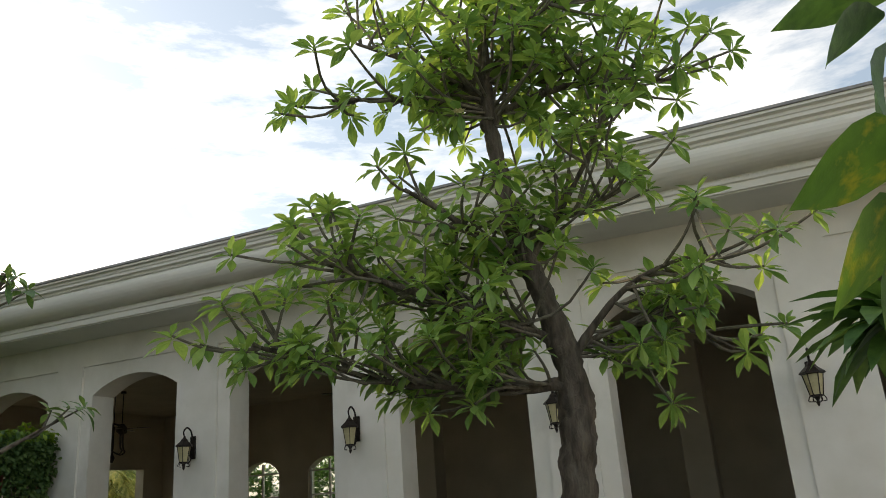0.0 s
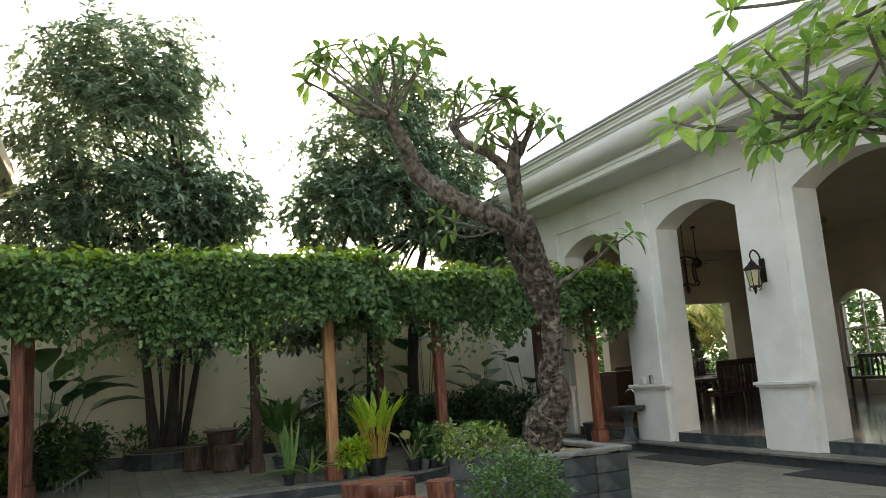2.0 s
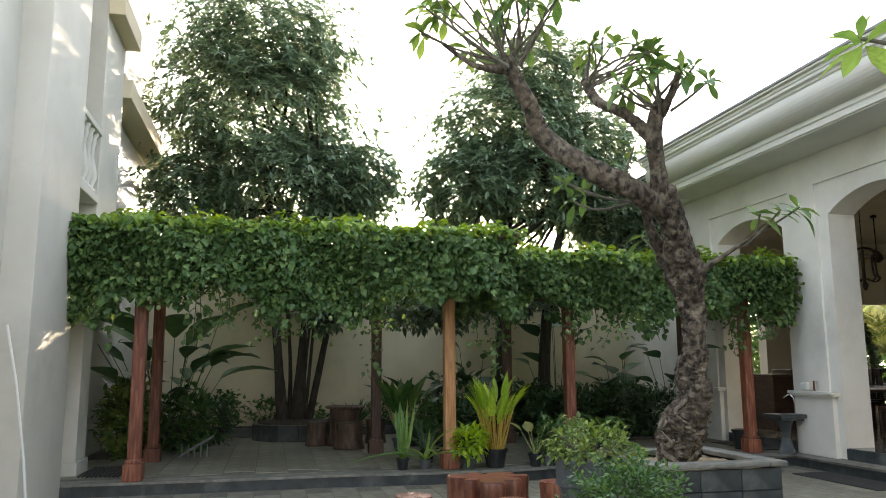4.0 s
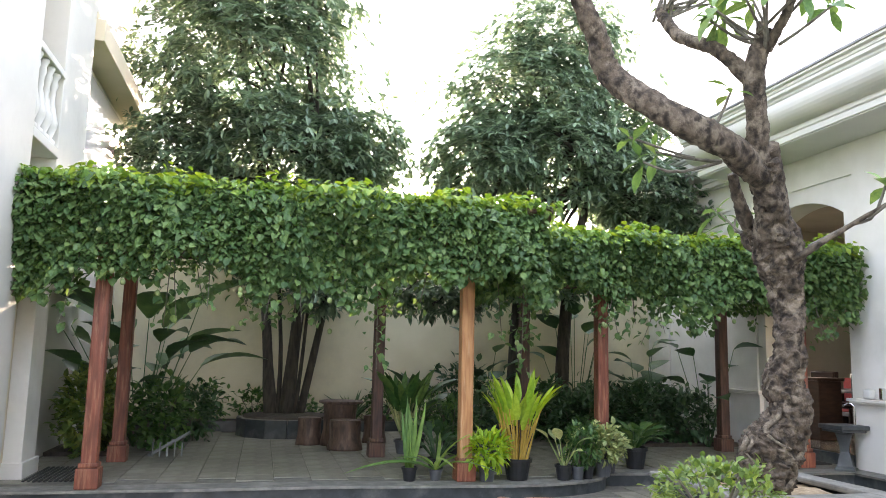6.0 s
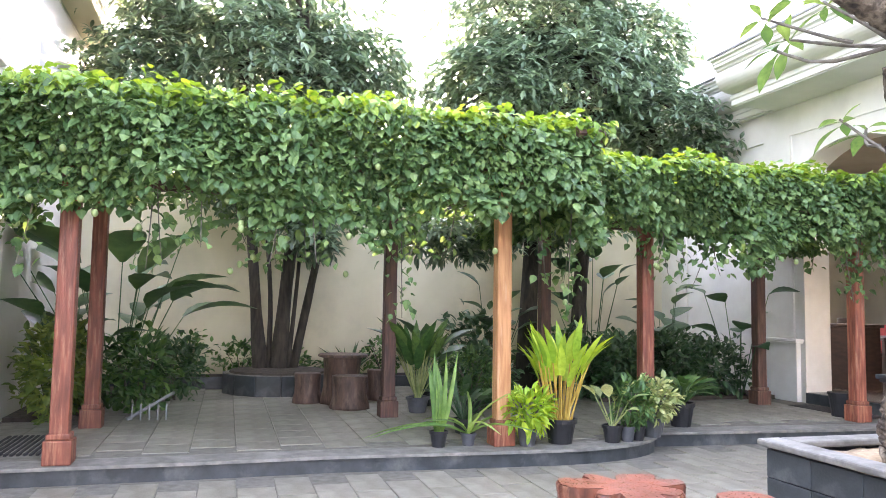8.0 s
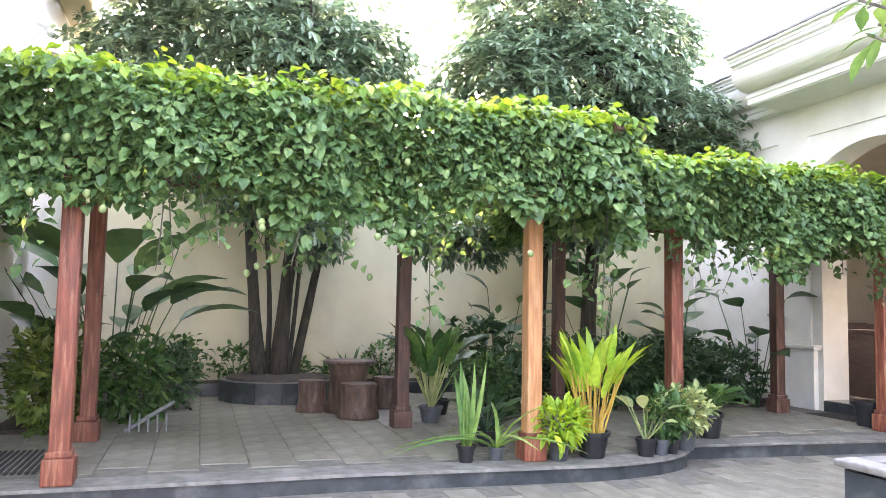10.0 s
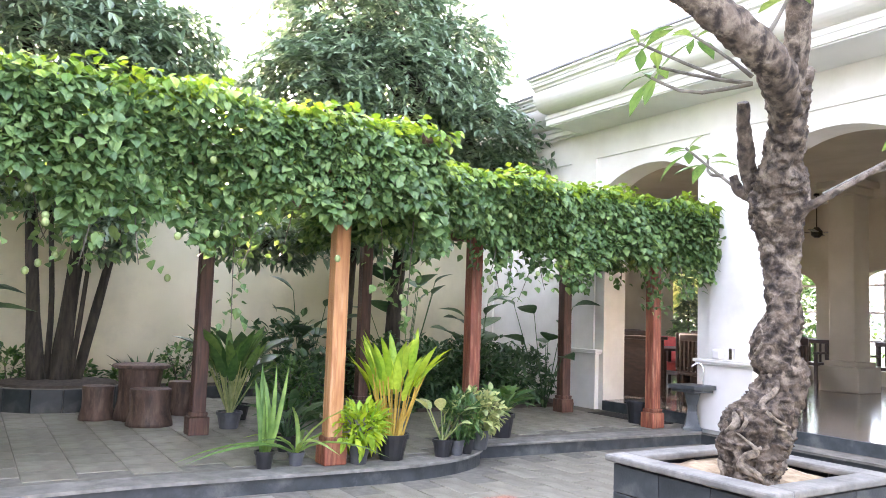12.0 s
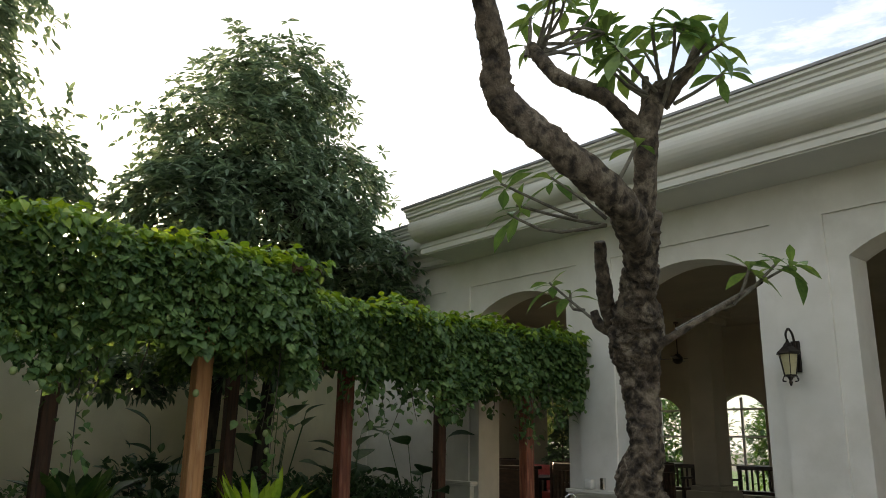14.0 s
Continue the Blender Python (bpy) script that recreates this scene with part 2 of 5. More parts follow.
M_IRON = material("dark_bronze_iron", (0.018, 0.014, 0.012), (0.04, 0.03, 0.024), 14, 0.45, 0.15, metal=0.7)
M_LAMPGLASS = material("amber_lamp_glass", (0.42, 0.38, 0.22), (0.55, 0.50, 0.30), 10, 0.3, 0.05)
M_HALLFLOOR = material("polished_granite", (0.13, 0.125, 0.11), (0.22, 0.21, 0.19), 30, 0.12, 0.01, spec=0.6)
# cream taken down in colour to carry the dimness inside the hall
M_HALLWALL = material("shaded_hall_cream", (0.40, 0.36, 0.27), (0.47, 0.43, 0.33), 1.5, 0.8, 0.04)
M_DARKWOOD = material("dark_polished_wood", (0.02, 0.012, 0.009), (0.05, 0.028, 0.02), 6, 0.35, 0.1, stretch=(1, 1, 4))
M_MAT = material("rubber_doormat", (0.022, 0.022, 0.022), (0.05, 0.05, 0.048), 60, 0.9, 0.6)
M_FRUIT = material("pale_green_fruit", (0.16, 0.22, 0.07), (0.26, 0.32, 0.12), 12, 0.5, 0.05, each=0.15)
M_FLOWER = material("cream_petal", (0.75, 0.66, 0.35), (0.85, 0.80, 0.62), 20, 0.6, 0.05)
M_PIPE = material("grey_plastic_pipe", (0.16, 0.17, 0.17), (0.24, 0.25, 0.25), 10, 0.4, 0.05)
M_CHROME = material("chrome", (0.6, 0.6, 0.6), (0.7, 0.7, 0.7), 10, 0.15, 0.0, metal=1.0)
M_RED = material("red_upholstery", (0.28, 0.03, 0.025), (0.38, 0.05, 0.04), 12, 0.8, 0.2)
M_YELLOWLEAF = material("yellowed_leaf", (0.45, 0.30, 0.05), (0.60, 0.46, 0.10), 9, 0.5, 0.1, leaf=0.25)
M_TERRACOTTA = material("terracotta", (0.20, 0.10, 0.06), (0.30, 0.16, 0.10), 9, 0.8, 0.2)


M_WINPANE = material("glossy_panel", (0.55, 0.55, 0.52), (0.60, 0.60, 0.57), 2, 0.16, 0.01, spec=0.9)


def glass_material():
    m = bpy.data.materials.new("clear_glass")
    m.use_nodes = True
    b = m.node_tree.nodes["Principled BSDF"]
    b.inputs["Base Color"].default_value = (0.92, 0.96, 0.95, 1)
    b.inputs["Roughness"].default_value = 0.03
    b.inputs["Transmission Weight"].default_value = 1.0
    b.inputs["IOR"].default_value = 1.45
    return m


M_GLASS = glass_material()


# helpers -----------------------------------------------------------------
def link(name, mesh, mat, parent=None, label=""):
    if mat is not None and not mesh.materials:
        mesh.materials.append(mat)
    ob = new(name, mesh)
    if parent is not None:
        ob.parent = parent
    return tagged(ob, label)


def part(name, bm, mat, parent=None, label="", smooth=False):
    me = bpy.data.meshes.new(name)
    bm.normal_update()
    bm.to_mesh(me)
    bm.free()
    if smooth:
        me.shade_smooth()
    return link(name, me, mat, parent, label)


def thing(name, m, label, category, group="", kind=""):
    ob = new(name)
    ob.empty_display_size = 0.1
    ob.matrix_world = m
    return tagged(ob, label, category, group, kind)


def raw(name, verts, faces, mat, parent=None, label="", smooth=False):
    me = bpy.data.meshes.new(name)
    me.from_pydata([tuple(v) for v in verts] if not isinstance(verts, np.ndarray) else verts.tolist(), [], faces.tolist() if isinstance(faces, np.ndarray) else faces)
    if smooth:
        me.shade_smooth()
    return link(name, me, mat, parent, label)


def box(bm, x0, x1, y0, y1, z0, z1, bevel=0.0):
    m = Matrix.LocRotScale(((x0 + x1) / 2, (y0 + y1) / 2, (z0 + z1) / 2), None, (abs(x1 - x0), abs(y1 - y0), abs(z1 - z0)))
    g = bmesh.ops.create_cube(bm, size=1.0, matrix=m)
    if bevel > 0:
        es = list({e for v in g["verts"] for e in v.link_edges})
        bmesh.ops.bevel(bm, geom=es, offset=bevel, segments=2, affect="EDGES", profile=0.5)
    return bm


def boxes(*rows, bevel=0.0):
    bm = bmesh.new()
    for r in rows:
        box(bm, *r, bevel=bevel)
    return bm


def lathe(bm, profile, seg=20, centre=(0, 0), wobble=0.0, squash=1.0):
    """Turns (radius, z) pairs round the upright axis and closes both ends."""
    rings = []
    for k, (r, z) in enumerate(profile):
        ring = []
        for i in range(seg):
            a = 2 * math.pi * i / seg
            rr = r * (1 + wobble * noise.noise((math.cos(a) * 1.5, math.sin(a) * 1.5, z * 2.0 + k * 0.1)))
            ring.append(bm.verts.new((centre[0] + rr * math.cos(a), centre[1] + rr * math.sin(a) * squash, z)))
        rings.append(ring)
    for a, b in zip(rings, rings[1:]):
        for i in range(seg):
            bm.faces.new((a[i], a[(i + 1) % seg], b[(i + 1) % seg], b[i]))
    bm.faces.new(list(reversed(rings[0])))
    bm.faces.new(rings[-1])
    return bm


def prism(bm, outline, z0, z1):
    """An upright prism over a flat outline of (x, y) points, given anticlockwise."""
    lo = [bm.verts.new((x, y, z0)) for x, y in outline]
    hi = [bm.verts.new((x, y, z1)) for x, y in outline]
    n = len(outline)
    for i in range(n):
        bm.faces.new((lo[i], lo[(i + 1) % n], hi[(i + 1) % n], hi[i]))
    bm.faces.new(list(reversed(lo)))
    bm.faces.new(hi)
    return bm


def sweep_x(bm, profile, x0, x1, steps=1):
    """A closed (y, z) profile drawn along x."""
    rings = [[bm.verts.new((x0 + (x1 - x0) * k / steps, y, z)) for y, z in profile] for k in range(steps + 1)]
    n = len(profile)
    for a, b in zip(rings, rings[1:]):
        for i in range(n):
            bm.faces.new((a[i], b[i], b[(i + 1) % n], a[(i + 1) % n]))
    bm.faces.new(rings[0])
    bm.faces.new(list(reversed(rings[-1])))
    bmesh.ops.recalc_face_normals(bm, faces=bm.faces[:])
    return bm


def spline(points, n):
    """n points and radii along a smooth curve through (x, y, z, radius) rows."""
    p = np.array(points, float)
    k = len(p)
    out = []
    for t in np.linspace(0, k - 1, n):
        i = min(int(t), k - 2)
        f = t - i
        p0, p1, p2, p3 = p[max(i - 1, 0)], p[i], p[i + 1], p[min(i + 2, k - 1)]
        out.append(0.5 * (2 * p1 + (p2 - p0) * f + (2 * p0 - 5 * p1 + 4 * p2 - p3) * f * f + (3 * p1 - p0 - 3 * p2 + p3) * f ** 3))
    return np.array(out)


def tube(bm, points, seg=8, n=None, rough=0.0, freq=6.0, seed=0.0):
    """A round limb along (x, y, z, radius) rows, uneven by rough."""
    q = spline(points, n or max(4, 4 * (len(points) - 1)))
    ring0, first = None, None
    up = Vector((0.3, 0.9, 0.1))
    for k in range(len(q)):
        c = Vector(q[k][:3])
        d = Vector(q[min(k + 1, len(q) - 1)][:3]) - Vector(q[max(k - 1, 0)][:3])
        d.normalize()
        a = d.cross(up)
        if a.length < 1e-3:
            a = d.cross(Vector((1, 0, 0)))
        a.normalize()
        b = d.cross(a)
        ring = []
        for i in range(seg):
            w = 2 * math.pi * i / seg
            o = a * math.cos(w) + b * math.sin(w)
            r = max(q[k][3], 0.001)
            if rough:
                pt = (c + o * r) * freq + Vector((seed, 0, 0))
                r *= 1 + rough * (0.6 * noise.noise(pt * 0.8) + 0.95 * (0.22 - abs(noise.noise(pt * 1.7))) + 0.5 * (0.2 - abs(noise.noise(pt * 4.1))) + 0.2 * noise.noise(pt * 7.0))
            ring.append(bm.verts.new(c + o * r))
        if ring0:
            for i in range(seg):
                bm.faces.new((ring0[i], ring0[(i + 1) % seg], ring[(i + 1) % seg], ring[i]))
        else:
            first = ring
        ring0 = ring
    bm.faces.new(list(reversed(first)))
    bm.faces.new(ring0)
    return bm


# leaf shapes: x along the leaf from 0 to 1, y across, z the fold and droop
def leaf_shape(widths, fold=0.25, droop=0.15):
    v, f = [], []
    n = len(widths)
    for k, w in enumerate(widths):
        x = k / (n - 1)
        z = -droop * x * x
        v += [(x, w, z + fold * w), (x, 0.0, z), (x, -w, z + fold * w)]
    for k in range(n - 1):
        a = 3 * k
        f += [(a, a + 1, a + 4, a + 3), (a + 1, a + 2, a + 5, a + 4)]
    return np.array(v, float), np.array(f, int)


L_OVAL = leaf_shape((0.02, 0.30, 0.26, 0.0), 0.3, 0.2)
L_HEART = leaf_shape((0.16, 0.42, 0.30, 0.0), 0.25, 0.3)
L_LANCE = leaf_shape((0.02, 0.13, 0.18, 0.14, 0.0), 0.3, 0.25)
L_SPOON = leaf_shape((0.015, 0.05, 0.11, 0.165, 0.175, 0.105, 0.0), 0.3, 0.22)
L_STRAP = leaf_shape((0.03, 0.05, 0.05, 0.04, 0.03, 0.0), 0.5, 0.55)
L_BLADE = leaf_shape((0.05, 0.10, 0.09, 0.06, 0.0), 0.5, 0.08)
L_PADDLE = leaf_shape((0.03, 0.16, 0.22, 0.21, 0.16, 0.08, 0.0), 0.35, 0.3)


def turns(dirs, rolls):
    """Rotation matrices whose x runs along dirs, turned about it by rolls."""
    x = dirs / np.linalg.norm(dirs, axis=1, keepdims=True)
    z = np.tile(np.array([0.0, 0.0, 1.0]), (len(x), 1))
    z = np.where(np.abs(x[:, 2:3]) > 0.97, np.array([[1.0, 0.0, 0.0]]), z)
    y = np.cross(z, x)
    y /= np.linalg.norm(y, axis=1, keepdims=True)
    z = np.cross(x, y)
    c, s = np.cos(rolls)[:, None], np.sin(rolls)[:, None]
    y2, z2 = c * y + s * z, -s * y + c * z
    return np.stack([x, y2, z2], axis=2)


def scatter(shape, places, dirs, sizes, rolls):
    """Many copies of one leaf shape: vertices and faces."""
    v, f = shape
    r = turns(np.asarray(dirs, float), np.asarray(rolls, float))
    out = np.einsum("nij,vj->nvi", r, v) * np.asarray(sizes)[:, None, None] + np.asarray(places)[:, None, :]
    fs = f[None] + (np.arange(len(out)) * len(v))[:, None, None]
    return out.reshape(-1, 3), fs.reshape(-1, f.shape[1])


def leaf_mass(name, shape, places, dirs, sizes, rolls, mat, parent=None, label=""):
    v, f = scatter(shape, places, dirs, sizes, rolls)
    ob = raw(name, v, f, mat, parent, label)
    ob["kind"] = "stuff"
    return ob


rng = np.random.default_rng(7)


def unit(n):
    d = rng.normal(size=(n, 3))
    return d / np.linalg.norm(d, axis=1, keepdims=True)


# ground, platform and steps ---------------------------------------------
tagged(part("ground", boxes((-400, 400, -400, 400, -0.6, -0.02)), M_JOINT), "grey mortar bed under the paved courtyard", "ground", kind="structure")


def platform_outline(inset=0.0):
    """The raised terrace with its rounded bulge, anticlockwise."""
    pts = [(-17.4, 11.2), (-17.4, 0.2), (-10.76 - inset, 0.2), (-10.78 - inset, 2.2), (-10.82 - inset, 3.5), (-10.75 - inset, 4.8)]
    for k in range(9):
        a = radians(0 + 11.0 * k)
        pts.append((-11.5 + (0.78 - inset) * math.cos(a), 5.6 + (1.42 - inset) * math.sin(a)))
    pts += [(-11.42 - inset, 7.06), (-11.22 - inset, 10.35 + inset), (12.0, 10.35 + inset), (12.0, 11.2)]
    return pts


bm = bmesh.new()
prism(bm, platform_outline(0.03), -0.02, 0.118)
terrace = tagged(part("terrace", bm, M_DARKSTONE), "dark stone riser of the raised terrace and step", "terrace", kind="structure")
bm = bmesh.new()
prism(bm, platform_outline(0.0), 0.118, 0.146)
bmesh.ops.bevel(bm, geom=[e for e in bm.edges if abs(e.verts[0].co.z - e.verts[1].co.z) < 1e-5], offset=0.008, segments=2, affect="EDGES")
part("edging", bm, M_NOSING, terrace, "pale grey stone edging")
bm = bmesh.new()
prism(bm, platform_outline(0.32), 0.146, 0.147)
part("bedding", bm, M_JOINT, terrace)

# restaurant facade -------------------------------------------------------
YF, TH = 10.73, 0.45
PITCH, XR2, OPEN = 2.87, -8.74, 1.82
SPRING, RISE, WALLTOP = 3.65, 0.27, 4.66
arches = [(XR2 + PITCH * k - OPEN, XR2 + PITCH * k) for k in range(-1, 6)]


def arch_head(bm, xl, xr, y0, y1, spring, rise, top, n=16):
    """The wall over an arched opening."""
    half = (xr - xl) / 2
    rad = (half * half + rise * rise) / (2 * rise)
    cz, cx = spring + rise - rad, (xl + xr) / 2
    cols = []
    for k in range(n + 1):
        x = xl + (xr - xl) * k / n
        z = cz + math.sqrt(max(rad * rad - (x - cx) ** 2, 0))
        cols.append([bm.verts.new((x, y, h)) for y in (y0, y1) for h in (z, top)])
    for a, b in zip(cols, cols[1:]):
        bm.faces.new((a[0], b[0], b[1], a[1]))
        bm.faces.new((b[2], a[2], a[3], b[3]))
        bm.faces.new((a[2], b[2], b[0], a[0]))
        bm.faces.new((a[1], b[1], b[3], a[3]))


facade = tagged(part("wall_facade", boxes((-17.4, arches[0][0], YF, YF + TH, 0.146, WALLTOP)), M_FACADE), "off-white rendered wall with wide arched openings", "wall", kind="structure")
for (xl, xr), nxt in zip(arches, arches[1:] + [(12.0, 0)]):
    bm = bmesh.new()
    arch_head(bm, xl, xr, YF, YF + TH, SPRING, RISE, WALLTOP)
    part("arch_head", bm, M_FACADE, facade)
    part("pier", boxes((xr, nxt[0], YF, YF + TH, 0.146, WALLTOP)), M_FACADE, facade)
# frieze above the recessed panels, raised pier strips, pedestals and their caps
part("frieze", boxes((-17.4, 12.0, YF - 0.035, YF, 4.15, WALLTOP)), M_FACADE, facade)
piers = [(b[0] + a[1]) / 2 for a, b in zip(arches, arches[1:])] + [arches[0][0] - 0.5, -16.7]
for px in piers:
    part("pier_strip", boxes((px - 0.3, px + 0.3, YF - 0.035, YF, 1.07, 4.15)), M_FACADE, facade)
    part("pedestal", boxes((px - 0.40, px + 0.40, YF - 0.08, YF, 0.146, 1.0), bevel=0.006), M_FACADE, facade)
    part("pedestal_cap", boxes((px - 0.46, px + 0.46, YF - 0.13, YF, 1.0, 1.03), (px - 0.48, px + 0.48, YF - 0.155, YF, 1.03, 1.075), bevel=0.008), M_FACADE, facade)

# eaves: soffit, fascia, swelling cove and gutter lip
def cornice(y, x0, x1):
    prof = [(YF + 0.2, 4.66), (y, 4.62), (y, 4.70), (y - 0.025, 4.715), (y - 0.025, 4.76), (y + 0.02, 4.78), (y + 0.02, 4.80)]
    for k in range(11):
        a = radians(-85 + 17 * k)
        prof.append((y - 0.05 - 0.12 * math.cos(a) - 0.019 * k, 4.955 + 0.15 * math.sin(a)))
    prof += [(y - 0.28, 5.12), (y - 0.28, 5.15), (y - 0.33, 5.165), (y - 0.33, 5.205), (y - 0.345, 5.215), (y - 0.345, 5.25), (y - 0.39, 5.265), (y - 0.39, 5.295), (YF + 0.2, 5.295)]
    return sweep_x(bmesh.new(), prof, x0, x1)


eaves = tagged(part("roof_eaves", cornice(9.9, -13.95, 12.0), M_CORNICE), "off-white moulded cornice and gutter under the roof edge", "cornice", kind="structure")
part("roof_eaves_wing", cornice(10.55, -19.5, -13.95), M_CORNICE, eaves)
part("gutter_edge", boxes((-14.0, 12.0, 9.49, 9.8, 5.297, 5.335), (-14.0, -13.6, 9.801, 20.0, 5.297, 5.335), (-19.5, -14.02, 10.14, 10.45, 5.297, 5.335), bevel=0.006), M_COPING, eaves, "dark grey metal gutter edge")
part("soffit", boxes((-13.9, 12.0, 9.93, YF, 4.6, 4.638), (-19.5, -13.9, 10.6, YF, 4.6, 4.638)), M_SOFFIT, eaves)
tagged(part("roof", boxes((-13.6, 12.0, 9.81, 20.0, 5.3, 5.34), (-19.5, -13.62, 10.46, 20.0, 5.3, 5.34)), M_COPING), "flat grey roof of the hall", "roof", kind="structure")

# hall interior -----------------------------------------------------------
YB = 19.5
tagged(part("floor_hall", boxes((-17.4, 12.0, YF + 0.02, YB, 0.146, 0.30)), M_HALLFLOOR), "polished pale granite floor of the hall", "floor", kind="structure")
part("hall_step", boxes(*[(xl + 0.01, xr - 0.01, YF - 0.02, YF + 0.019, 0.147, 0.297) for xl, xr in arches]), M_DARKSTONE, bpy.data.objects["floor_hall"], "dark stone step")
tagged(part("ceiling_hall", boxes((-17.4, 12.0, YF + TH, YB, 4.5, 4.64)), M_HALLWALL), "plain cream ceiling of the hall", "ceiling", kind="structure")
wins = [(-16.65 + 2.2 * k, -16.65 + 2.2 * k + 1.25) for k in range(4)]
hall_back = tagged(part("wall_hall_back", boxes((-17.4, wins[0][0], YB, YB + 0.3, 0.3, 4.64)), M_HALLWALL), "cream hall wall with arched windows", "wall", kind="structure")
for (xl, xr), nxt in zip(wins, wins[1:] + [(12.0, 0)]):
    bm = boxes((xl, xr, YB, YB + 0.3, 0.3, 0.62))
    arch_head(bm, xl, xr, YB, YB + 0.3, 2.55, 0.34, 4.64)
    part("window_bay", bm, M_HALLWALL, hall_back)
    part("pier", boxes((xr, nxt[0], YB, YB + 0.3, 0.3, 4.64)), M_HALLWALL, hall_back)
for k, (xl, xr) in enumerate(wins):
    wt = thing("window_%d" % (k + 1), pose((xl + xr) / 2, YB + 0.12, 0.62), "arched window with white glazing bars", "window", "hall windows", "structure")
    bm = bmesh.new()
    w2 = (xr - xl) / 2
    for dx in (-w2 + 0.03, 0.0, w2 - 0.03):
        box(bm, dx - 0.025, dx + 0.025, -0.03, 0.03, 0, 2.0 + (0.2 if dx == 0 else 0.0))
    for dz in (0.03, 0.65, 1.3, 1.93):
        box(bm, -w2, w2, -0.028, 0.028, dz - 0.022, dz + 0.022)
    wf = part("window_frame", bm, M_WHITE, wt)
    pane = part("pane", boxes((-w2, w2, -0.004, 0.004, 0.0, 2.27)), M_GLASS, wf)
    pane.visible_shadow = False
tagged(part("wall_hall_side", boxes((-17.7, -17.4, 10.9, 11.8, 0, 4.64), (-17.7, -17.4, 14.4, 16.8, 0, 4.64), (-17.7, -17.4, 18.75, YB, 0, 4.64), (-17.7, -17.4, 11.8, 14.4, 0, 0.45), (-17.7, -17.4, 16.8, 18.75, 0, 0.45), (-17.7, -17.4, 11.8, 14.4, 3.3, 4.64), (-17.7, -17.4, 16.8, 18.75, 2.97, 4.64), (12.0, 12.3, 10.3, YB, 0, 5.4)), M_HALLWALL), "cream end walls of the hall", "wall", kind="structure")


def hall_column(x, y):
    t = thing("hall_column", pose(x, y, 0.3), "square cream column with a stepped base", "column", "hall columns", "structure")
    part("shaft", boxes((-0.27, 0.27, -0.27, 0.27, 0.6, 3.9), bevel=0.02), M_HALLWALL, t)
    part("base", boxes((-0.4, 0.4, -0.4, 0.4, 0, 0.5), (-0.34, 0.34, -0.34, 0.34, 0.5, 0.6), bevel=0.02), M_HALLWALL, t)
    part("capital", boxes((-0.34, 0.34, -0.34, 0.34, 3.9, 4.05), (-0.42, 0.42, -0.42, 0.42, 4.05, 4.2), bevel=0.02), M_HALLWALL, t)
    return t


for k in range(4):
    hall_column(-13.25 + 5.74 * k, 17.2)

# back wall, house on the side and the rest of the enclosure --------------
tagged(part("wall_back", boxes((-17.6, -17.3, 0.2, 10.9, 0, 3.6)), M_CREAM), "cream rendered garden wall behind the plants", "wall", kind="structure")
tagged(part("wall_end", boxes((12.0, 12.3, -3.0, 10.3, 0, 4.2)), M_WHITE), "plain white wall closing the courtyard", "wall", kind="structure")

YH = 0.2
house = thing("house", pose(0, 0, 0), "white two-storey house with piers and a balustraded opening", "house", kind="structure")
# the first box is an unseen stretch, kept low so skylight reaches the facade
bm = boxes((-8.4, 12.0, YH - 0.6, YH, 0, 3.3), (-9.2, -8.4, YH - 0.6, YH, 0, 9.5), (-11.75, -10.75, YH - 0.6, YH, 0, 3.62), (-11.75, -10.75, YH - 0.6, YH, 6.2, 9.5), (-17.5, -13.0, YH - 0.6, YH, 0, 9.5))
part("wall", bm, M_HOUSE, house)
# tan on the recess back stands in for the shade behind the balusters
part("shaded_recess_wall", boxes((-11.75, -10.75, YH - 0.62, YH - 0.5, 3.62, 6.2)), M_TAN, house)
part("pier", boxes((-10.75, -9.2, YH - 0.6, YH + 0.3, 0, 9.5), bevel=0.01), M_HOUSE, house)
part("pier", boxes((-13.0, -11.75, YH - 0.6, YH + 0.28, 3.3, 9.5), bevel=0.01), M_HOUSE, house)
part("lower_pilaster", boxes((-12.0, -11.5, YH - 0.3, YH + 0.28, 0.15, 3.3), (-12.05, -11.45, YH - 0.3, YH + 0.31, 0.15, 0.32), bevel=0.008), M_FACADE, house)
part("lower_wall", boxes((-13.0, -12.0, YH - 0.6, YH, 0, 3.3)), M_CREAM, house)
part("lower_panel", boxes((-11.5, -10.75, YH, YH + 0.1, 0.15, 3.3)), M_TAN, house, "tan recessed wall panel")
part("cornice_slab", boxes((-17.5, -13.0, YH, YH + 0.4, 5.55, 5.85), (-13.0, -11.7, YH + 0.28, YH + 0.5, 6.3, 6.6), (-17.5, -13.0, YH, YH + 0.3, 5.85, 5.95), bevel=0.01), M_TAN, house, "tan projecting cornice slab")
part("ledge", boxes((-11.75, -10.75, YH - 0.3, YH + 0.3, 3.62, 3.72), (-11.75, -10.75, YH + 0.08, YH + 0.3, 4.551, 4.63), bevel=0.01), M_HOUSE, house)
part("upper_window", boxes((-16.9, -13.3, YH, YH + 0.03, 3.3, 5.45)), M_WINPANE, house, "tall pane reflecting the low sun")
bal_prof = [(0.06, 3.9), (0.06, 3.94), (0.035, 3.96), (0.065, 4.03), (0.07, 4.07), (0.05, 4.14), (0.03, 4.22), (0.035, 4.3), (0.05, 4.34), (0.04, 4.37), (0.06, 4.4), (0.06, 4.42)]
for k in range(4):
    bm = bmesh.new()
    lathe(bm, [(q * 1.3, 3.72 + (z - 3.9) * 1.597) for q, z in bal_prof], 14, (-11.6 + 0.233 * k, YH + 0.2))
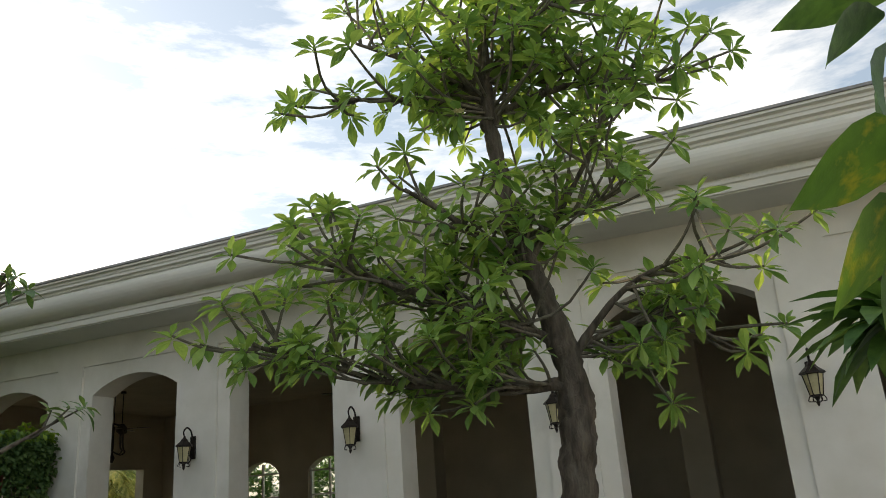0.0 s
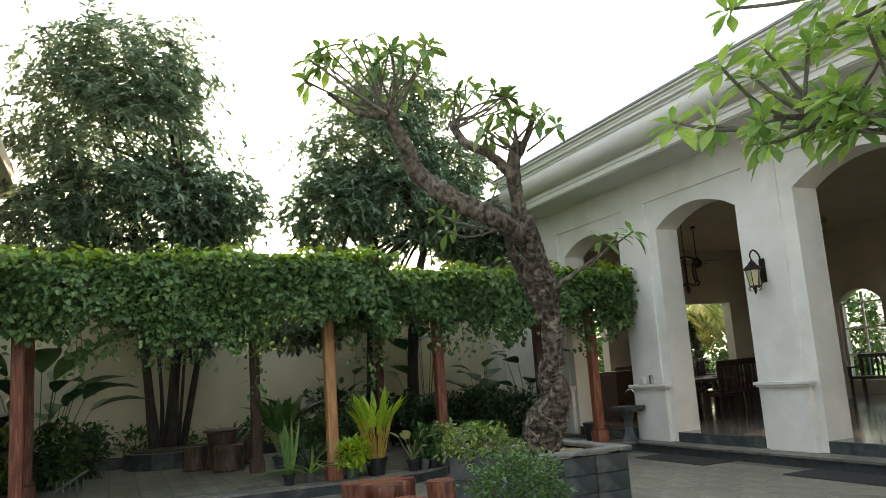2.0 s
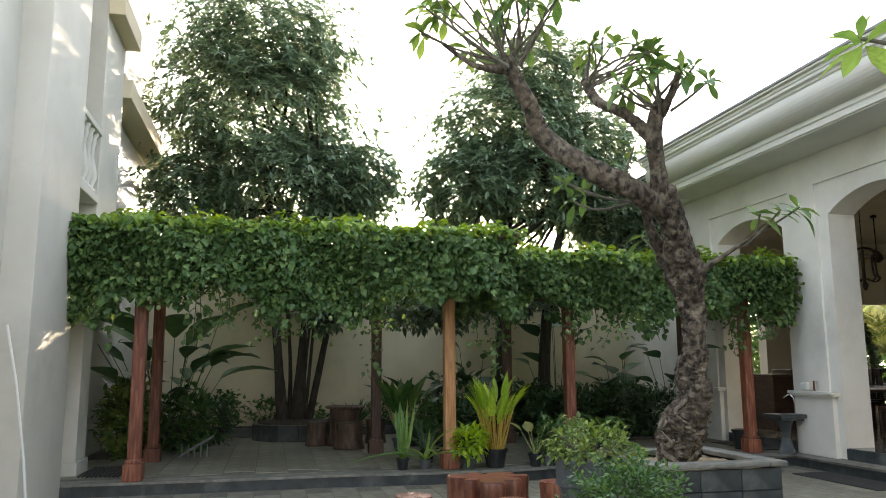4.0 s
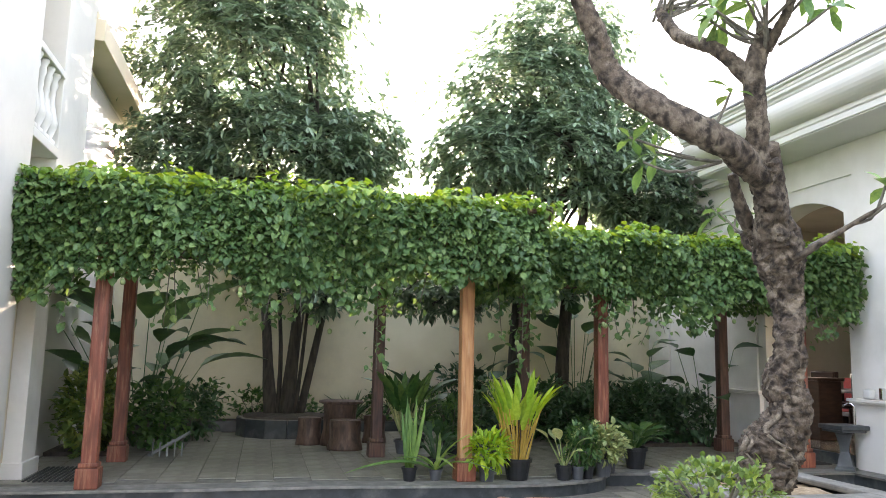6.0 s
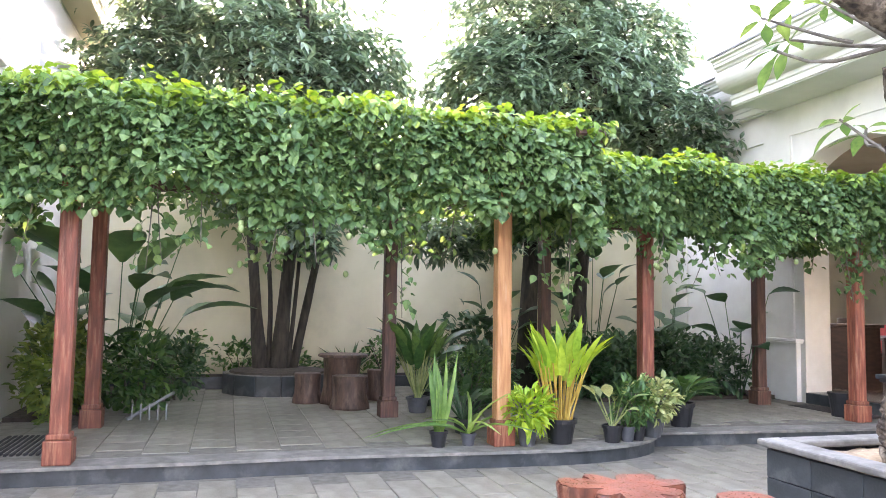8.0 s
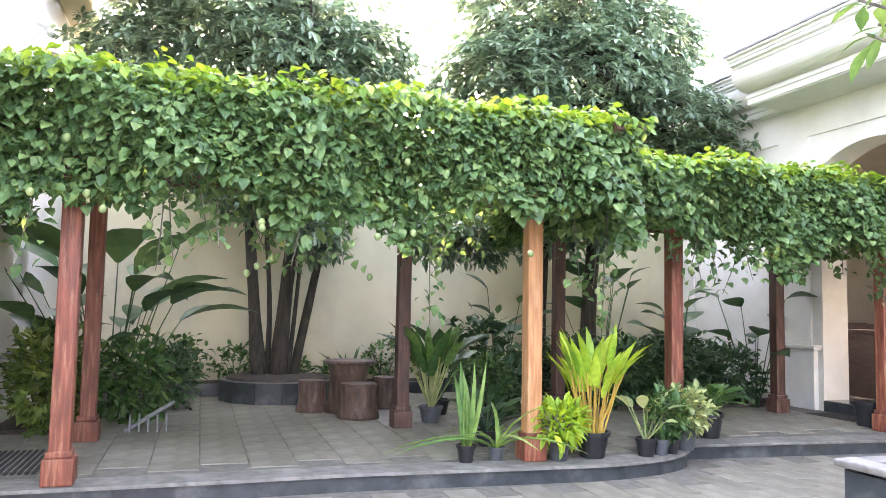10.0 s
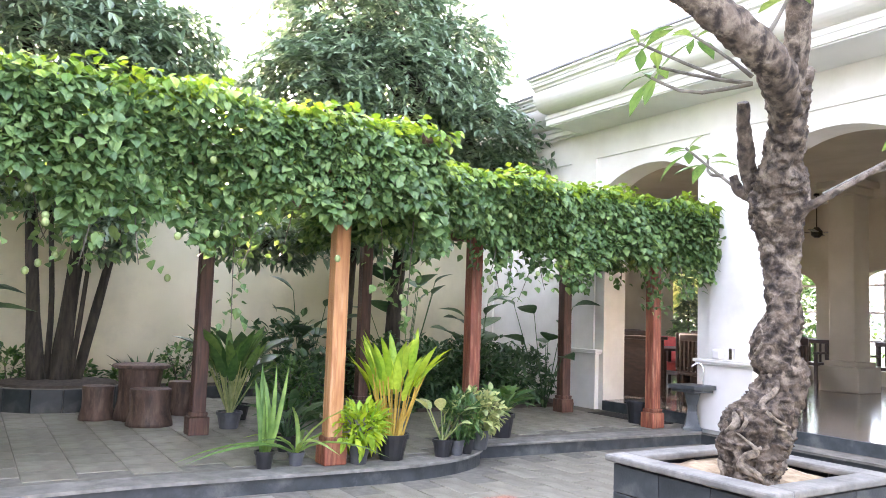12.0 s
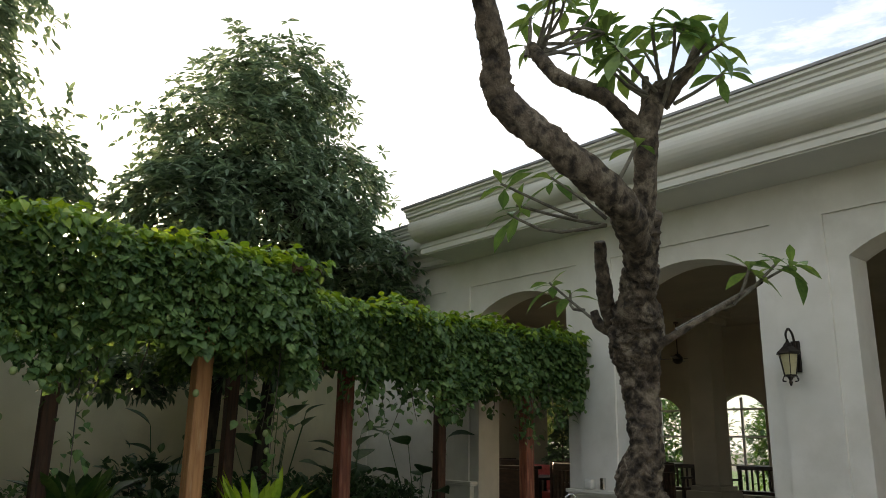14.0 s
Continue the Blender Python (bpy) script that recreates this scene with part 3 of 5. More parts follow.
    part("baluster", bm, M_HOUSE, house, smooth=True)
# pergola -----------------------------------------------------------------
# dark: a back post, its shade under the pergola painted as darker timber
def post(x, y, top, pale=False, lean=0.0, dark=False):
    t = thing("pergola_post", pose(x, y, 0.147, lean, 0, 0), "orange worn timber pergola post on a block base" if pale else "timber pergola post on a block base, darkened in colour for the shade" if dark else "red-brown timber pergola post on a block base", "post", "pergola posts")
    mat = M_POSTPALE if pale else M_POSTSHADE if dark else M_POST
    part("shaft", boxes((-0.073, 0.073, -0.073, 0.073, 0.2, top - 0.147), bevel=0.012), mat, t)
    part("base", boxes((-0.11, 0.11, -0.11, 0.11, 0, 0.2), (-0.092, 0.092, -0.092, 0.092, 0.2, 0.25), bevel=0.012), M_POSTSHADE if dark else M_POST, t, "chamfered block base")
    return t


post(-10.93, 1.25, 2.7)
post(-12.8, 1.2, 2.7)
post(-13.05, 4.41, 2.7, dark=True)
post(-11.06, 5.12, 2.7, pale=True)
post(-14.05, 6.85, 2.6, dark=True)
post(-11.72, 7.08, 2.6)
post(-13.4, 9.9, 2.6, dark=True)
post(-11.75, 10.02, 2.6)


def beam(x0, x1, y0, y1, z0, z1):
    t = tagged(part("pergola_beam", boxes((x0, x1, y0, y1, z0, z1), bevel=0.01), M_BEAM), "dark timber pergola beam under the vines", "beam", "pergola beams")
    return t


beam(-11.06, -10.94, 0.5, 5.95, 2.7, 2.84)
beam(-13.02, -12.9, 0.5, 5.95, 2.7, 2.84)
beam(-11.81, -11.69, 6.05, 10.45, 2.6, 2.74)
beam(-13.8, -13.68, 6.05, 10.45, 2.6, 2.74)
for k in range(7):
    y = 0.7 + 0.85 * k
    beam(-13.5, -10.85, y - 0.04, y + 0.04, 2.842, 2.96)
for k in range(5):
    y = 6.3 + 0.95 * k
    beam(-14.1, -11.5, y - 0.04, y + 0.04, 2.742, 2.86)
for y in (5.72, 5.92):
    bm = bmesh.new()
    prism(bm, [(-0.05, -0.04), (0.05, -0.04), (0.05, 0.04), (-0.05, 0.04)], 0, 0.3)
    ob = tagged(part("beam_end", bm, M_POSTSHADE), "sawn red-brown beam end sticking out of the vines", "beam end", "beam ends")
    ob.matrix_world = pose(-10.78, y, 3.0, 0, 55, 0)


def vine_block(x0, x1, y0, y1, zb, zt, n, seed):
    """Leaf places over the front, top, ends and underside of a pergola bay, with an uneven hanging edge."""
    r = np.random.default_rng(seed)
    P, D, S = [], [], []

    def bulge(a, b):
        return 0.14 * (np.sin(a * 2.1 + seed) * np.cos(b * 2.7 + seed * 2) + 0.6 * np.sin(a * 5.3 + b * 4.1))
    # front face
    k = int(n * 0.46)
    y = r.uniform(y0, y1, k)
    hang = 0.16 * np.sin(y * 2.3 + seed) + 0.12 * np.sin(y * 5.9 + 1.0) + 0.06 * np.sin(y * 13.0)
    z = zb + hang + (zt - zb - hang) * r.uniform(0, 1, k) ** 0.85
    x = x1 + bulge(y, z) - 0.22 * ((z - zb) / (zt - zb) > 0.86) * r.uniform(0, 1, k) + r.uniform(-0.16, 0.05, k)
    P.append(np.stack([x, y, z], 1))
    D.append(np.stack([r.uniform(0.35, 1.1, k), r.normal(0, 0.55, k), r.uniform(-1.0, 0.1, k)], 1))
    # top
    k = int(n * 0.30)
    x, y = r.uniform(x0, x1, k), r.uniform(y0, y1, k)
    z = zt + bulge(x, y) * 0.5 + 0.05 * np.sin(y * 7) + r.uniform(-0.16, 0.06, k)
    P.append(np.stack([x, y, z], 1))
    D.append(np.stack([r.normal(0, 1, k), r.normal(0, 1, k), r.uniform(-0.5, 0.5, k)], 1))
    # both ends
    for ye, sgn in ((y0, -1), (y1, 1)):
        k = int(n * 0.10)
        x, z = r.uniform(x0, x1, k), r.uniform(zb + 0.1, zt, k)
        y = ye + sgn * (bulge(x, z) * 0.6) + r.uniform(-0.1, 0.1, k)
        P.append(np.stack([x, y, z], 1))
        D.append(np.stack([r.normal(0, 0.6, k), sgn * r.uniform(0.3, 1.0, k), r.uniform(-1.0, 0.1, k)], 1))
    # inside and underside
    k = int(n * 0.24)
    x, y = r.uniform(x0, x1 - 0.05, k), r.uniform(y0, y1, k)
    z = r.uniform(zb + 0.35, zt - 0.1, k)
    P.append(np.stack([x, y, z], 1))
    D.append(np.stack([r.normal(0, 1, k), r.normal(0, 1, k), r.uniform(-1.0, 0.2, k)], 1))
    P, D = np.concatenate(P), np.concatenate(D)
    return P, D, r


def vine(name, x0, x1, y0, y1, zb, zt, n, seed, label):
    P, D, r = vine_block(x0, x1, y0, y1, zb, zt, n, seed)
    t = thing(name, pose(0, 0, 0), label, "climbing vine", "pergola vines")
    # leaves near the top take the lighter, yellower green
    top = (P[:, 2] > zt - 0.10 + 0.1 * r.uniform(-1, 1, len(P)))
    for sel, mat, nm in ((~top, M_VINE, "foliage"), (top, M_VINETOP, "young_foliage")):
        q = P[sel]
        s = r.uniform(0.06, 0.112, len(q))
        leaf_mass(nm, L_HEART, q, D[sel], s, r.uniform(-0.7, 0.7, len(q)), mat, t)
    # trailing shoots that hang below the edge
    hp, hd, hs = [], [], []
    bm = bmesh.new()
    for k in range(int((y1 - y0) * 4)):
        y, x = r.uniform(y0, y1), x1 - r.uniform(-0.05, 0.7)
        ln = r.uniform(0.15, 0.5) if r.uniform() < 0.92 else r.uniform(0.5, 0.95)
        dx, dy = r.normal(0, 0.06, 2)
        pts = [(x, y, zb + 0.2, 0.006), (x + dx, y + dy, zb - ln * 0.4, 0.005), (x + dx * 2, y + dy * 2, zb - ln, 0.003)]
        tube(bm, pts, 4, 5)
        m = int(14 + ln * 44)
        f = r.uniform(0, 1, m)
        hp.append(np.stack([x + dx * 2 * f + r.normal(0, 0.07, m), y + dy * 2 * f + r.normal(0, 0.09, m), zb + 0.2 - (ln + 0.2) * f], 1))
        hd.append(np.stack([r.normal(0.2, 0.7, m), r.normal(0, 0.7, m), r.uniform(-1, 0, m)], 1))
    hp, hd = np.concatenate(hp), np.concatenate(hd)
    st = part("trailing_growth", bm, M_TWIG, t)
    st["kind"] = "stuff"
    leaf_mass("hanging_foliage", L_HEART, hp, hd, r.uniform(0.05, 0.10, len(hp)), r.uniform(-0.7, 0.7, len(hp)), M_VINE, t)
    return t


vine("pergola_vine", -13.7, -10.45, 0.42, 5.85, 2.22, 3.26, 22500, 3, "dense green climbing vine over the timber pergola")
vine("pergola_vine", -14.1, -11.12, 5.85, 10.5, 2.2, 3.1, 18500, 5, "dense green climbing vine over the lower pergola bay")

fruit_mesh = None
r = np.random.default_rng(11)
for k in range(34):
    bm = bmesh.new() if fruit_mesh is None else None
    if fruit_mesh is None:
        bmesh.ops.create_uvsphere(bm, u_segments=10, v_segments=8, radius=0.027)
        bmesh.ops.scale(bm, vec=(1, 1, 1.18), verts=bm.verts)
        fruit_mesh = bpy.data.meshes.new("passion_fruit")
        bm.to_mesh(fruit_mesh)
        bm.free()
        fruit_mesh.shade_smooth()
        fruit_mesh.materials.append(M_FRUIT)
    y = r.uniform(0.7, 9.5)
    x = (-10.42 if y < 5.85 else -11.05) - r.uniform(-0.06, 0.15)
    z = r.uniform(1.9, 2.75)
    if k < 7:
        x, y, z = ((-10.78, 5.66, 1.53), (-10.9, 2.54, 1.75), (-10.88, 2.62, 1.81), (-10.9, 2.73, 1.88), (-10.43, 1.4, 2.26), (-10.75, 5.62, 1.68), (-10.9, 3.55, 1.75))[k]
    ob = tagged(new("passion_fruit", fruit_mesh), "round pale green fruit hanging in the vine", "fruit", "vine fruits")
    ob.matrix_world = pose(x, y, z)
# courtyard trees with palmate leaves -------------------------------------
def palmate_tree(name, stems, lobes, count, size, label, seed, limbs):
    """stems: limb rows; lobes: (x, y, z, rx, ry, rz) parts of the crown."""
    r = np.random.default_rng(seed)
    t = thing(name, pose(stems[0][0][0], stems[0][0][1], stems[0][0][2]), label, "tree")
    off = Vector(stems[0][0][:3])
    inv = Matrix.Translation(-off)
    bm = bmesh.new()
    for k, s in enumerate(stems):
        tube(bm, s, 10, None, 0.14, 5.0, k * 3.1)
    bm.transform(inv)
    part("trunk", bm, M_STEM, t, smooth=True)
    bm = bmesh.new()
    vol = np.array([l[3] * l[4] + l[4] * l[5] + l[3] * l[5] for l in lobes])
    P, A = [], []
    for l, share in zip(lobes, vol / vol.sum()):
        k = int(count * share)
        d = r.normal(size=(k, 3))
        d /= np.linalg.norm(d, axis=1, keepdims=True)
        rad = r.uniform(0.28, 1.0, k) ** 0.42 * np.where(r.uniform(0, 1, k) < 0.2, r.uniform(1.0, 1.35, k), 1.0)
        lump = 1 + 0.22 * np.sin(d[:, 0] * 6 + seed) * np.cos(d[:, 1] * 7 + d[:, 2] * 5) + 0.12 * np.sin(d[:, 2] * 11 + d[:, 1] * 9)
        P.append(np.array(l[:3]) + d * np.array(l[3:6]) * (rad * lump)[:, None])
        A.append(d)
        for q in range(limbs):
            e = np.array(l[:3]) + np.clip(r.normal(size=3), -1.1, 1.1) * np.array(l[3:6]) * 0.5
            s = stems[int(r.integers(len(stems)))]
            b = s[-1]
            tube(bm, [(b[0], b[1], b[2] - 0.2, 0.05), ((b[0] + e[0]) / 2 + r.normal(0, 0.15), (b[1] + e[1]) / 2 + r.normal(0, 0.15), (b[2] + e[2]) / 2 - 0.1, 0.032), (e[0], e[1], e[2], 0.012)], 5, 7)
    bm.transform(inv)
    st = part("branchwork", bm, M_STEM, t)
    st["kind"] = "stuff"
    P, A = np.concatenate(P), np.concatenate(A)
    # each rosette: leaflets fanning out and drooping round its outward axis
    m = 8
    axis = A * 0.8 + np.array([0, 0, 0.9]) + r.normal(0, 0.35, A.shape)
    axis /= np.linalg.norm(axis, axis=1, keepdims=True)
    R = turns(axis, r.uniform(0, 6.28, len(P)))
    D, Q, S = [], [], []
    for j in range(m):
        a = 2 * math.pi * j / m + r.uniform(-0.2, 0.2, len(P))
        loc = np.stack([np.full(len(P), 0.25) + r.uniform(-0.3, 0.3, len(P)), np.cos(a), np.sin(a)], 1)
        D.append(np.einsum("nij,nj->ni", R, loc))
        Q.append(P + 0.02 * D[-1])
        S.append(size * r.uniform(0.75, 1.25, len(P)))
    D, Q, S = np.concatenate(D), np.concatenate(Q), np.concatenate(S)
    leaf_mass("crown", L_LANCE, Q - np.array(off)[None], D, S, r.uniform(-0.5, 0.5, len(Q)), M_TREELEAF, t)
    return t


palmate_tree("courtyard_tree",
             [[(-15.95, 3.05, 0.35, 0.13), (-16.0, 2.93, 1.6, 0.085), (-16.1, 2.8, 3.2, 0.08), (-16.2, 2.6, 5.6, 0.08)],
              [(-15.9, 3.3, 0.35, 0.14), (-15.9, 3.37, 1.6, 0.10), (-15.9, 3.5, 3.2, 0.09), (-15.9, 3.5, 6.0, 0.07)],
              [(-16.0, 3.15, 0.35, 0.05), (-15.98, 3.16, 1.5, 0.035), (-16.0, 3.05, 3.0, 0.03), (-16.1, 3.0, 4.6, 0.02)],
              [(-15.85, 3.42, 0.35, 0.04), (-15.85, 3.52, 1.5, 0.03), (-15.8, 3.62, 3.0, 0.025), (-15.8, 3.7, 4.2, 0.02)],
              [(-15.95, 3.5, 0.35, 0.07), (-15.9, 3.75, 1.7, 0.06), (-15.9, 4.0, 3.0, 0.05), (-15.9, 4.4, 4.6, 0.03)]],
             [(-16.2, 2.35, 6.6, 1.6, 2.05, 1.5), (-16.2, 2.5, 7.95, 1.3, 1.75, 1.0), (-16.0, 3.0, 5.0, 1.5, 2.0, 1.0), (-16.0, 4.2, 5.1, 1.2, 1.15, 0.8), (-16.2, 1.2, 4.7, 1.3, 1.0, 0.9), (-16.0, 3.3, 3.2, 1.1, 1.5, 0.5), (-15.35, 3.7, 2.45, 0.4, 0.5, 0.32)],
             5600, 0.155, "tall multi-stemmed tree with dense palmate leaves in a round planter", 21, 5)
palmate_tree("courtyard_tree",
             [[(-15.6, 7.2, 0.2, 0.19), (-15.6, 7.25, 1.8, 0.14), (-15.7, 7.4, 3.6, 0.13), (-15.8, 7.5, 6.2, 0.07)],
              [(-15.4, 8.0, 0.2, 0.14), (-15.4, 8.05, 1.8, 0.12), (-15.5, 8.3, 3.4, 0.10), (-15.5, 8.8, 5.2, 0.05)]],
             [(-15.9, 7.6, 6.3, 1.4, 1.6, 1.2), (-15.9, 8.2, 7.6, 1.0, 1.3, 0.95), (-15.8, 9.4, 6.1, 0.9, 1.0, 0.8), (-15.6, 8.0, 5.2, 1.4, 1.9, 1.0), (-15.5, 9.5, 4.6, 1.2, 1.2, 0.8), (-15.6, 6.5, 4.9, 1.2, 1.05, 0.9), (-15.4, 10.0, 4.0, 0.8, 0.8, 0.55), (-15.4, 7.4, 2.9, 0.9, 1.3, 0.45), (-14.5, 5.5, 2.4, 0.5, 0.95, 0.32)],
             5600, 0.155, "tall tree with dense drooping dark green leaves behind the pergola", 33, 5)
# frangipani trees --------------------------------------------------------
def leaf_meshes(name, shape, mat, n=4):
    out = []
    for k in range(n):
        v = shape[0].copy()
        v[:, 2] += -0.10 * k * v[:, 0] ** 2
        v[:, 1] *= 0.9 + 0.08 * k
        v[:, 1] += 0.04 * (k - 1.5) * v[:, 0] ** 2
        me = bpy.data.meshes.new(name)
        me.from_pydata(v.tolist(), [], shape[1].tolist())
        me.materials.append(mat)
        me.shade_smooth()
        out.append(me)
    return out


def rosette(tip, axis, count, size, r):
    """Places, directions, sizes and rolls of the leaves of one twig's end."""
    axis = np.array(axis, float)
    axis /= np.linalg.norm(axis)
    R = turns(axis[None], np.array([r.uniform(0, 6.28)]))[0]
    rows = []
    for j in range(count):
        a = 2.4 * j
        f = j / count
        up = 0.15 + 1.1 * f * f + r.normal(0, 0.12)
        d = R @ np.array([up, math.cos(a), math.sin(a)])
        d[2] -= 0.15 * (1 - f)
        rows.append((np.array(tip) - axis * 0.05 * (1 - f), d / np.linalg.norm(d), size * (1.15 - 0.5 * f) * r.uniform(0.8, 1.15), r.uniform(-0.3, 0.3)))
    return rows


def leaf_object(meshes, row, parent, off, r, name="leaf"):
    R = turns(np.array([row[1]]), np.array([row[3]]))[0]
    m = Matrix(R.tolist()).to_4x4()
    ob = new(name, meshes[int(r.integers(len(meshes)))])
    ob.parent = parent
    ob.matrix_local = Matrix.Translation(Vector(row[0]) - off) @ m @ Matrix.Diagonal((row[2], row[2], row[2], 1))
    return ob


def frangipani(name, label, trunk, limbs, tips, mat, seed, leaf_size, single, bark, twig_r=0.011, seg=14, rough=0.22, leaves=10, girth=1.0, thin=1.0):
    """trunk and limbs: (x, y, z, radius) rows. tips: (x, y, z, ax, ay, az, fx, fy, fz): an end, its direction and where its twig starts."""
    r = np.random.default_rng(seed)
    trunk = [(*q[:3], q[3] * girth) for q in trunk]
    limbs = [[(*q[:3], q[3] * thin) for q in l] for l in limbs]
    off = Vector(trunk[0][:3])
    t = thing(name, Matrix.Translation(off), label, "tree")
    bm = bmesh.new()
    tube(bm, trunk, seg, (38 if seg > 30 else 14) * (len(trunk) - 1), rough, 7.5, seed)
    bm.transform(Matrix.Translation(-off))
    part("trunk", bm, bark, t, smooth=True)
    for k, l in enumerate(limbs):
        bm = bmesh.new()
        tube(bm, l, 26 if seg > 30 else 12, (22 if seg > 30 else 8) * (len(l) - 1), rough * 0.7, 9.0, seed + k * 1.7)
        bm.transform(Matrix.Translation(-off))
        part("limb", bm, bark, t, smooth=True)
    bm = bmesh.new()
    rows = []
    for p in tips:
        tip, ax, st = np.array(p[:3]), np.array(p[3:6]), np.array(p[6:9])
        mid = (tip + st) / 2 + r.normal(0, 0.03, 3) - np.array([0, 0, 0.03])
        tube(bm, [(*st, twig_r * 1.35), (*mid, twig_r * 1.1), (*tip, twig_r * 0.9)], 6, 6)
        rows += rosette(tip, ax, int(leaves + r.integers(-2, 3)), leaf_size, r)
    bm.transform(Matrix.Translation(-off))
    twigs = part("twigwork", bm, M_TWIG, t)
    twigs["kind"] = "stuff"
    meshes = leaf_meshes("leaf", L_SPOON, mat)
    order = r.permutation(len(rows))
    for i in order[:single]:
        leaf_object(meshes, rows[i], t, off, r)
    rest = [rows[i] for i in order[single:]]
    if rest:
        leaf_mass("foliage", L_SPOON, np.array([q[0] for q in rest]) - np.array(off)[None], np.array([q[1] for q in rest]), np.array([q[2] for q in rest]), np.array([q[3] for q in rest]), mat, t)
    return t


def spray(r, limb, n, reach, lift, depth):
    """Ends of twigs fanned out along the outer part of a limb."""
    q = spline(limb, 24)
    out = []
    for k in range(n):
        s = q[int(r.uniform(0.22, 1.0) * 23)][:3]
        d = r.normal(size=3) * np.array([1, 1, 0.6]) + np.array([0, 0, lift])
        e = (q[-1] - q[-6])[:3]
        d = d + 0.9 * e / max(np.linalg.norm(e), 1e-6)
        d /= np.linalg.norm(d)
        tip = s + d * reach * r.uniform(0.45, 1.0) + np.array([-0.396, 0.918, 0]) * r.normal(0, depth)
        ax = d * 0.6 + np.array([0, 0, 0.5]) + r.normal(0, 0.25, 3)
        out.append((*tip, *ax, *s))
    return out


# the old leaning one in the square planter
old_tips = []
r = np.random.default_rng(5)
for (cx, cy, cz, sx, sy, sz, n, fx, fy, fz) in ((-7.11, 4.52, 4.36, 0.45, 0.62, 0.42, 18, -7.13, 4.74, 4.11), (-7.06, 5.02, 4.51, 0.35, 0.35, 0.35, 8, -7.16, 4.87, 4.16),
                                              (-7.52, 6.05, 4.36, 0.4, 0.48, 0.26, 13, -7.60, 5.70, 4.16), (-6.84, 6.08, 3.86, 0.36, 0.42, 0.22, 13, -6.90, 6.10, 3.72)):
    for k in range(n):
        d = r.normal(size=3)
        d /= np.linalg.norm(d)
        d[2] = abs(d[2]) * 0.9
        tip = np.array([cx, cy, cz]) + d * np.array([sx, sy, sz])
        old_tips.append((*tip, *(d + np.array([0, 0, 0.5])), fx + r.normal(0, 0.03), fy + r.normal(0, 0.03), fz + r.uniform(-0.1, 0.05)))
for tx, ty, tz, fx, fy, fz in ((-6.74, 7.28, 2.82, -7.25, 6.63, 2.35), (-6.78, 7.12, 2.80, -7.00, 6.92, 2.53), (-6.90, 7.00, 2.78, -7.05, 6.86, 2.50), (-8.22, 6.52, 2.79, -7.75, 6.63, 2.37), (-8.13, 6.65, 2.72, -7.95, 6.58, 2.56),
                               (-7.70, 5.55, 3.01, -7.25, 5.95, 2.92), (-7.77, 5.70, 3.11, -7.25, 5.95, 2.92), (-7.66, 5.45, 3.17, -7.35, 5.80, 2.96), (-7.56, 5.80, 3.27, -7.25, 5.95, 2.96), (-6.91, 5.82, 3.33, -7.02, 5.75, 3.08)):
    old_tips.append((tx, ty, tz, tx - fx, ty - fy, 0.5 + tz - fz, fx, fy, fz))
old_tree = frangipani("frangipani", "old gnarled leaning frangipani with few leaves in a stone planter",
           [(-7.67, 6.50, 0.52, 0.20), (-7.66, 6.52, 0.70, 0.225), (-7.63, 6.56, 0.93, 0.245), (-7.53, 6.67, 1.20, 0.155), (-7.58, 6.65, 1.38, 0.18), (-7.55, 6.67, 1.69, 0.132), (-7.58, 6.68, 2.0, 0.145), (-7.53, 6.60, 2.33, 0.205), (-7.38, 6.43, 2.62, 0.145), (-7.18, 6.22, 2.94, 0.12)],
           [[(-7.25, 6.25, 2.84, 0.13), (-7.08, 5.86, 3.00, 0.125), (-7.13, 5.44, 3.20, 0.115), (-7.33, 5.14, 3.51, 0.11), (-7.27, 5.00, 3.76, 0.095), (-7.14, 4.74, 4.13, 0.075)],
            [(-7.20, 6.20, 2.91, 0.11), (-7.08, 6.12, 3.22, 0.085), (-7.00, 6.06, 3.51, 0.09), (-6.90, 6.10, 3.78, 0.07)],
            [(-7.03, 6.06, 3.46, 0.07), (-7.18, 5.88, 3.72, 0.065), (-7.44, 5.75, 3.91, 0.06), (-7.62, 5.69, 4.18, 0.05)],
            [(-6.92, 6.10, 3.64, 0.05), (-6.74, 6.13, 3.82, 0.04), (-6.70, 6.18, 4.01, 0.033)],
            [(-7.03, 6.08, 3.59, 0.045), (-7.06, 6.15, 3.78, 0.035), (-7.07, 6.17, 3.91, 0.028)],
            [(-7.60, 6.62, 2.26, 0.09), (-7.65, 6.48, 2.48, 0.075), (-7.57, 6.32, 2.66, 0.065), (-7.50, 6.20, 2.91, 0.045)],
            [(-7.65, 6.60, 2.34, 0.05), (-7.75, 6.50, 2.42, 0.045), (-7.78, 6.47, 2.52, 0.035)],
            [(-7.54, 6.70, 2.24, 0.09), (-7.55, 6.68, 2.5, 0.075), (-7.38, 6.50, 2.78, 0.072), (-7.12, 6.25, 3.02, 0.075)],
            [(-7.49, 6.60, 2.22, 0.06), (-7.27, 6.64, 2.32, 0.034), (-7.07, 6.82, 2.48, 0.022), (-6.87, 7.08, 2.68, 0.014)],
            [(-7.16, 4.80, 4.03, 0.045), (-7.11, 4.47, 4.03, 0.035), (-7.11, 4.17, 4.21, 0.02)]],
           old_tips, M_FRANGIDARK, 41, 0.21, 300, M_OLDBARK, 0.010, 72, 0.42, 6, 0.80, 0.80)
